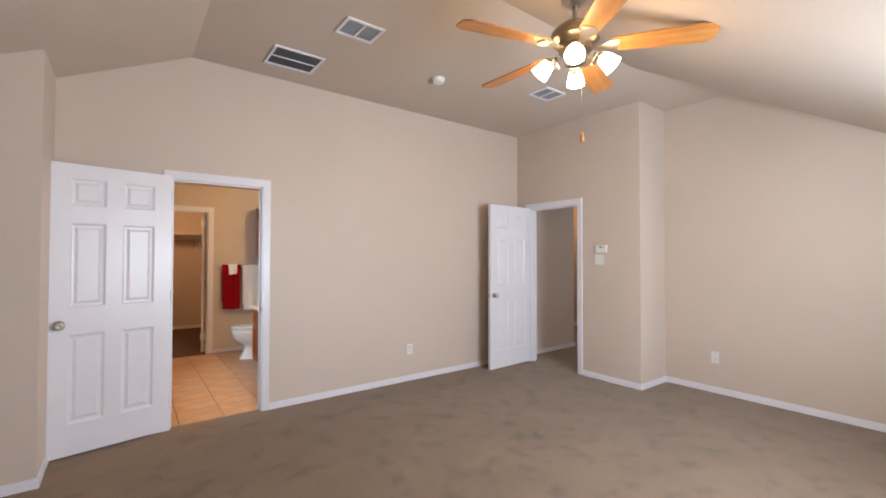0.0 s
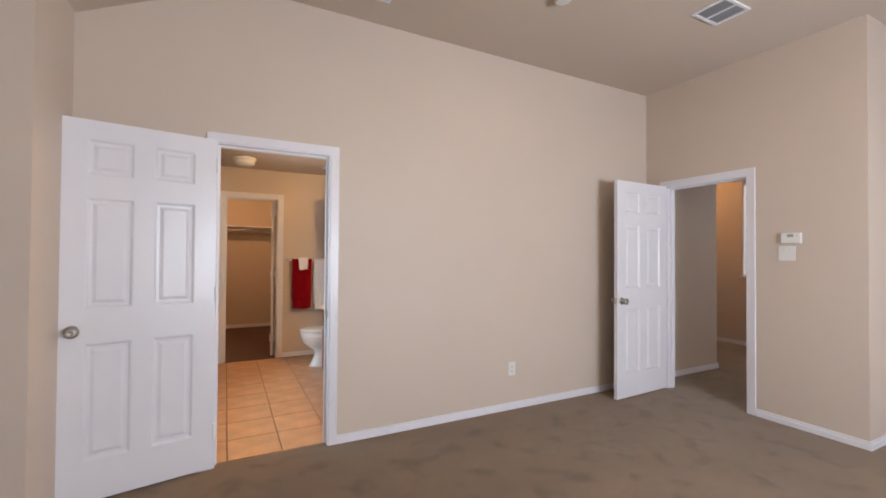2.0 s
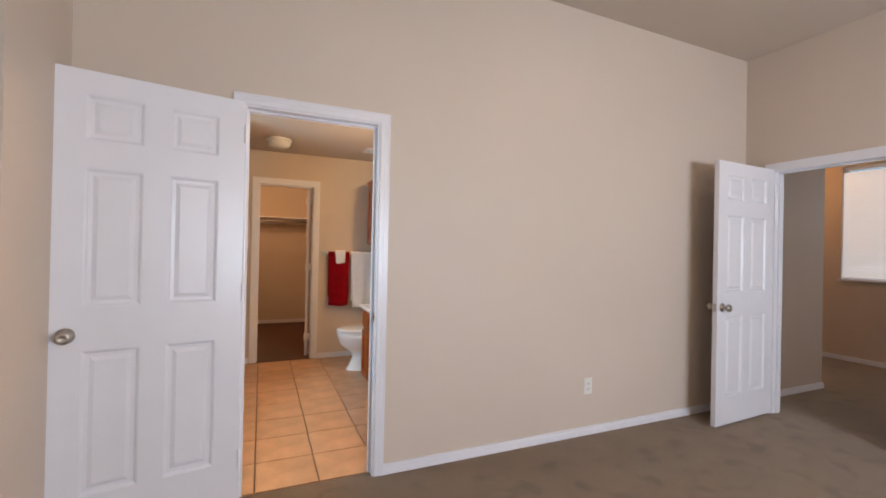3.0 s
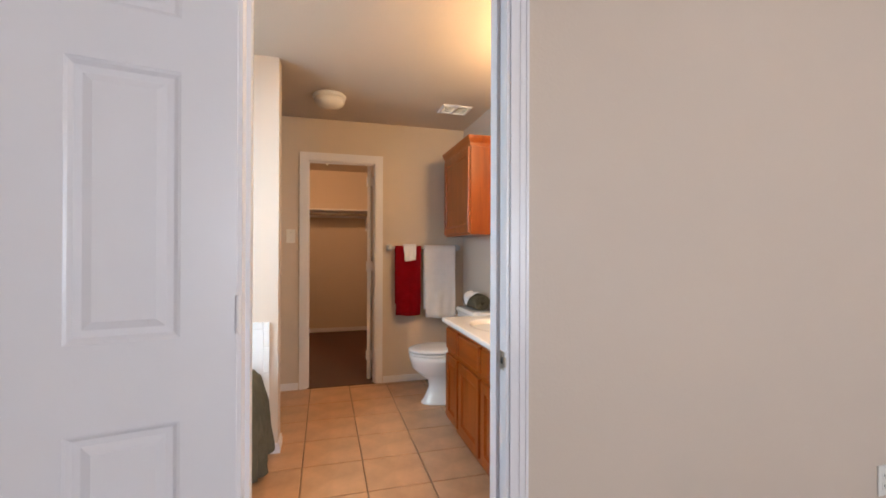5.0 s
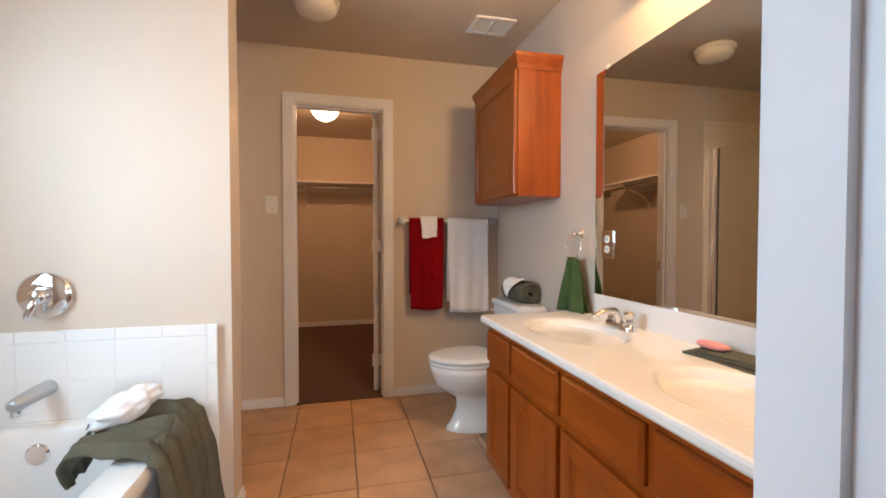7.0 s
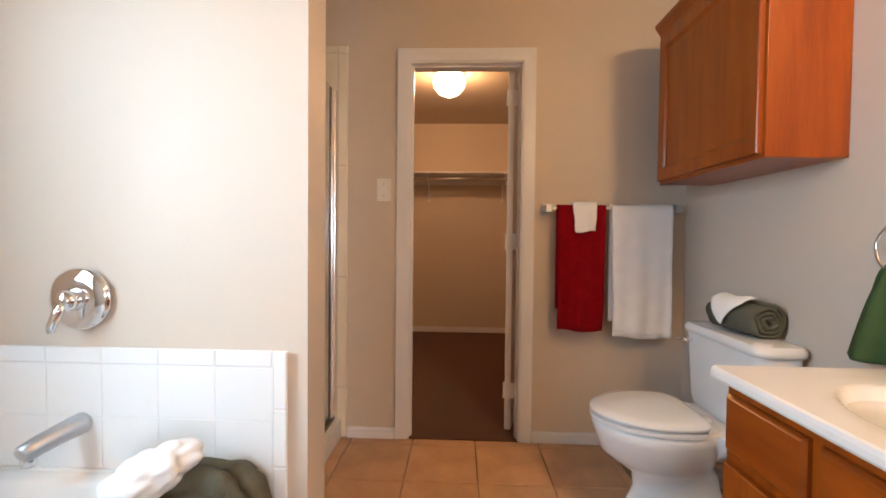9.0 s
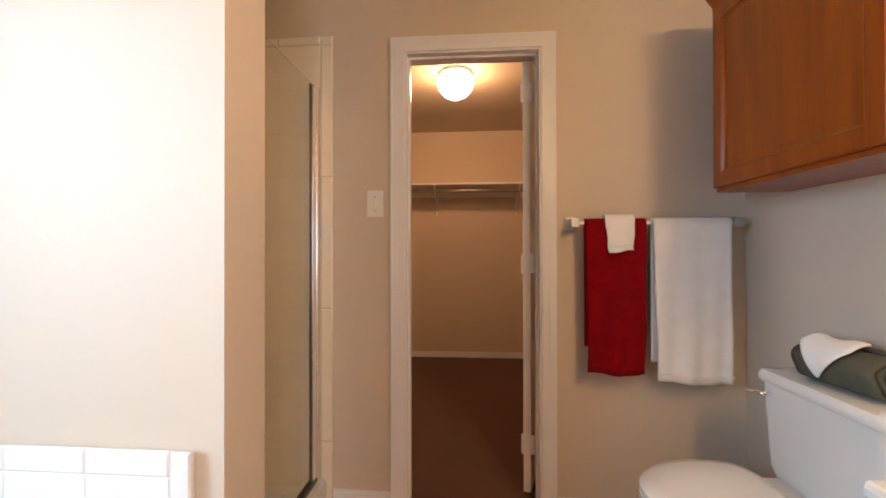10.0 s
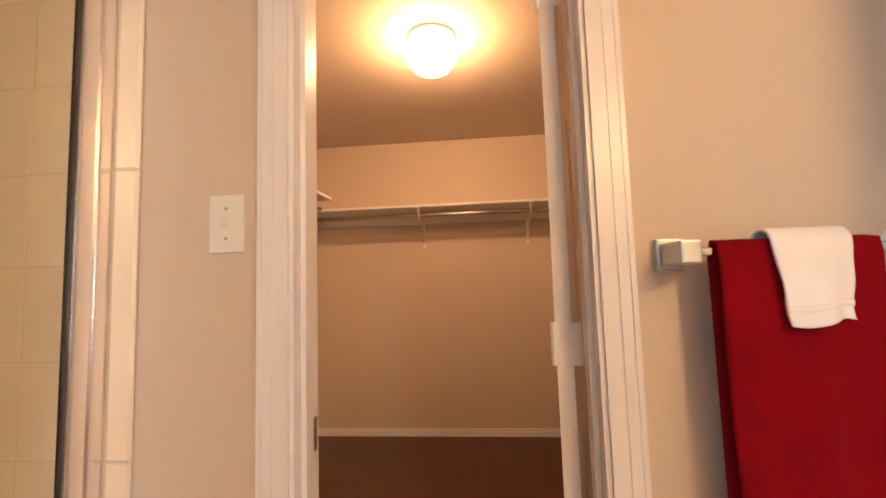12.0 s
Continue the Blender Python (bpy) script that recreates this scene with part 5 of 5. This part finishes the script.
def tile_mesh(key, w, d, h, mat, e):
    """One tile lying flat, eased at the top edge; shared by all of its size."""
    if key not in TILE_MESHES:
        bm = bmesh.new()
        loft(bm, [[(-w / 2, -d / 2, 0), (w / 2, -d / 2, 0), (w / 2, d / 2, 0), (-w / 2, d / 2, 0)], [(-w / 2, -d / 2, h - e), (w / 2, -d / 2, h - e), (w / 2, d / 2, h - e), (-w / 2, d / 2, h - e)],
                  [(-w / 2 + e, -d / 2 + e, h), (w / 2 - e, -d / 2 + e, h), (w / 2 - e, d / 2 - e, h), (-w / 2 + e, d / 2 - e, h)]])
        me = bpy.data.meshes.new("tile")
        bm.to_mesh(me)
        bm.free()
        me.materials.append(mat)
        TILE_MESHES[key] = me
    return TILE_MESHES[key]


def tiles(parent, frame_m, u0, u1, v0, v1, pitch_u, pitch_v, off_u, off_v, gap, h, mat, key, e=0.0015):
    """Tiles over a rectangle in the frame's own x and y, cut at its borders."""
    def spans(a, b, p, o):
        k = math.floor((a - o) / p)
        out = []
        while o + k * p < b:
            lo, hi = max(a, o + k * p + gap / 2), min(b, o + (k + 1) * p - gap / 2)
            if hi - lo > 0.012:
                out.append((lo, hi))
            k += 1
        return out
    for ua, ub in spans(u0, u1, pitch_u, off_u):
        for va, vb in spans(v0, v1, pitch_v, off_v):
            w, d = round(ub - ua, 4), round(vb - va, 4)
            ob = new("tile", tile_mesh((key, w, d), w, d, h, mat, e))
            ob.parent = parent
            ob.matrix_basis = frame_m @ Matrix.Translation(((ua + ub) / 2, (va + vb) / 2, 0))


FACE_S = lambda x, y, z: Matrix.Translation((x, y, z)) @ Matrix.Rotation(radians(90), 4, "X")        # u along +x, v up, looks to -y
FACE_N = lambda x, y, z: Matrix.Translation((x, y, z)) @ Matrix.Rotation(radians(180), 4, "Z") @ Matrix.Rotation(radians(90), 4, "X")
FACE_E = lambda x, y, z: Matrix.Translation((x, y, z)) @ Matrix.Rotation(radians(90), 4, "Z") @ Matrix.Rotation(radians(90), 4, "X")  # u along +y, looks to +x

tiles(floor_bath, Matrix.Translation((0, 0, -0.0115)), 0.60, 2.10, 4.425, 7.18, 0.336, 0.3345, 1.397 - 0.336 * 5, 6.445 - 0.3345 * 8, 0.007, 0.009, TILE, "floor", 0.002)

splash = thing("tub_surround", "low white glazed tile surround over the tub", "tile surround", kind="structure")
boxes("grout_bed", WGROUT, splash, (BX0, 0.858, 5.9815, 5.999, TZ + 0.001, 0.790), (0.80, 0.858, 5.9815, 5.999, 0.0, TZ + 0.001))
tiles(splash, FACE_S(0, 5.986, 0), BX0 + 0.002, 0.825, TZ + 0.001, 0.752, 0.152, 0.1385, 0.825 - 0.152 * 10, 0.752 - 0.1385 * 6, 0.0012, 0.006, WTILE, "splash", 0.0008)
tiles(splash, FACE_S(0, 5.986, 0), BX0 + 0.002, 0.825, 0.754, 0.797, 0.152, 0.06, 0.825 - 0.152 * 10, 0.748, 0.0012, 0.008, WTILE, "bullnose", 0.003)
tiles(splash, FACE_S(0, 5.986, 0), 0.827, 0.863, 0.004, 0.797, 0.05, 0.152, 0.822, 0.797 - 0.152 * 6, 0.0012, 0.008, WTILE, "edge", 0.003)
boxes("caulk_bead", WGROUT, splash, (BX0 + 0.012, 0.79, 5.9685, 5.9798, TZ - 0.006, TZ + 0.007), bevel=0.004)
boxes("grout_bed", WGROUT, splash, (BX0, BX0 + 0.004, YN1 + 0.006, 5.98, TZ + 0.002, 0.790))
tiles(splash, FACE_E(BX0 + 0.003, 0, 0), YN1 + 0.008, 5.98, TZ + 0.004, 0.797, 0.152, 0.152, 0.0, 0.797 - 0.152 * 6, 0.0012, 0.006, WTILE, "splash_left", 0.0008)

wet = thing("shower_surround", "cream glazed tile walls of the shower", "tile surround", kind="structure")
boxes("grout_bed", SGROUT, wet, (BX0, 0.692, BY1 - 0.0096, BY1 - 0.001, 0.0, 2.112), (BX0, BX0 + 0.0096, 6.146, BY1 - 0.006, 0.03, 2.112), (BX0, 0.64, 6.1405, 6.1445, 0.03, 2.112))
tiles(wet, FACE_S(0, BY1 - 0.004, 0), BX0 + 0.014, 0.640, 0.004, 2.075, 0.2, 0.2, 0.64 - 2.0, 2.075 - 2.2, 0.0016, 0.006, STILE, "shower", 0.0006)
tiles(wet, FACE_S(0, BY1 - 0.004, 0), 0.643, 0.697, 0.004, 2.075, 0.06, 0.6, 0.640, 2.075 - 2.4, 0.0010, 0.009, STILE, "shower_edge", 0.005)
tiles(wet, FACE_S(0, BY1 - 0.004, 0), BX0 + 0.014, 0.697, 2.078, 2.116, 0.2, 0.05, 0.64 - 2.0, 2.074, 0.0016, 0.009, STILE, "shower_top", 0.005)
tiles(wet, FACE_E(BX0 + 0.004, 0, 0), 6.146, BY1 - 0.012, 0.034, 2.116, 0.2, 0.2, 6.146, 2.075 - 2.2, 0.0016, 0.006, STILE, "shower_back", 0.0006)
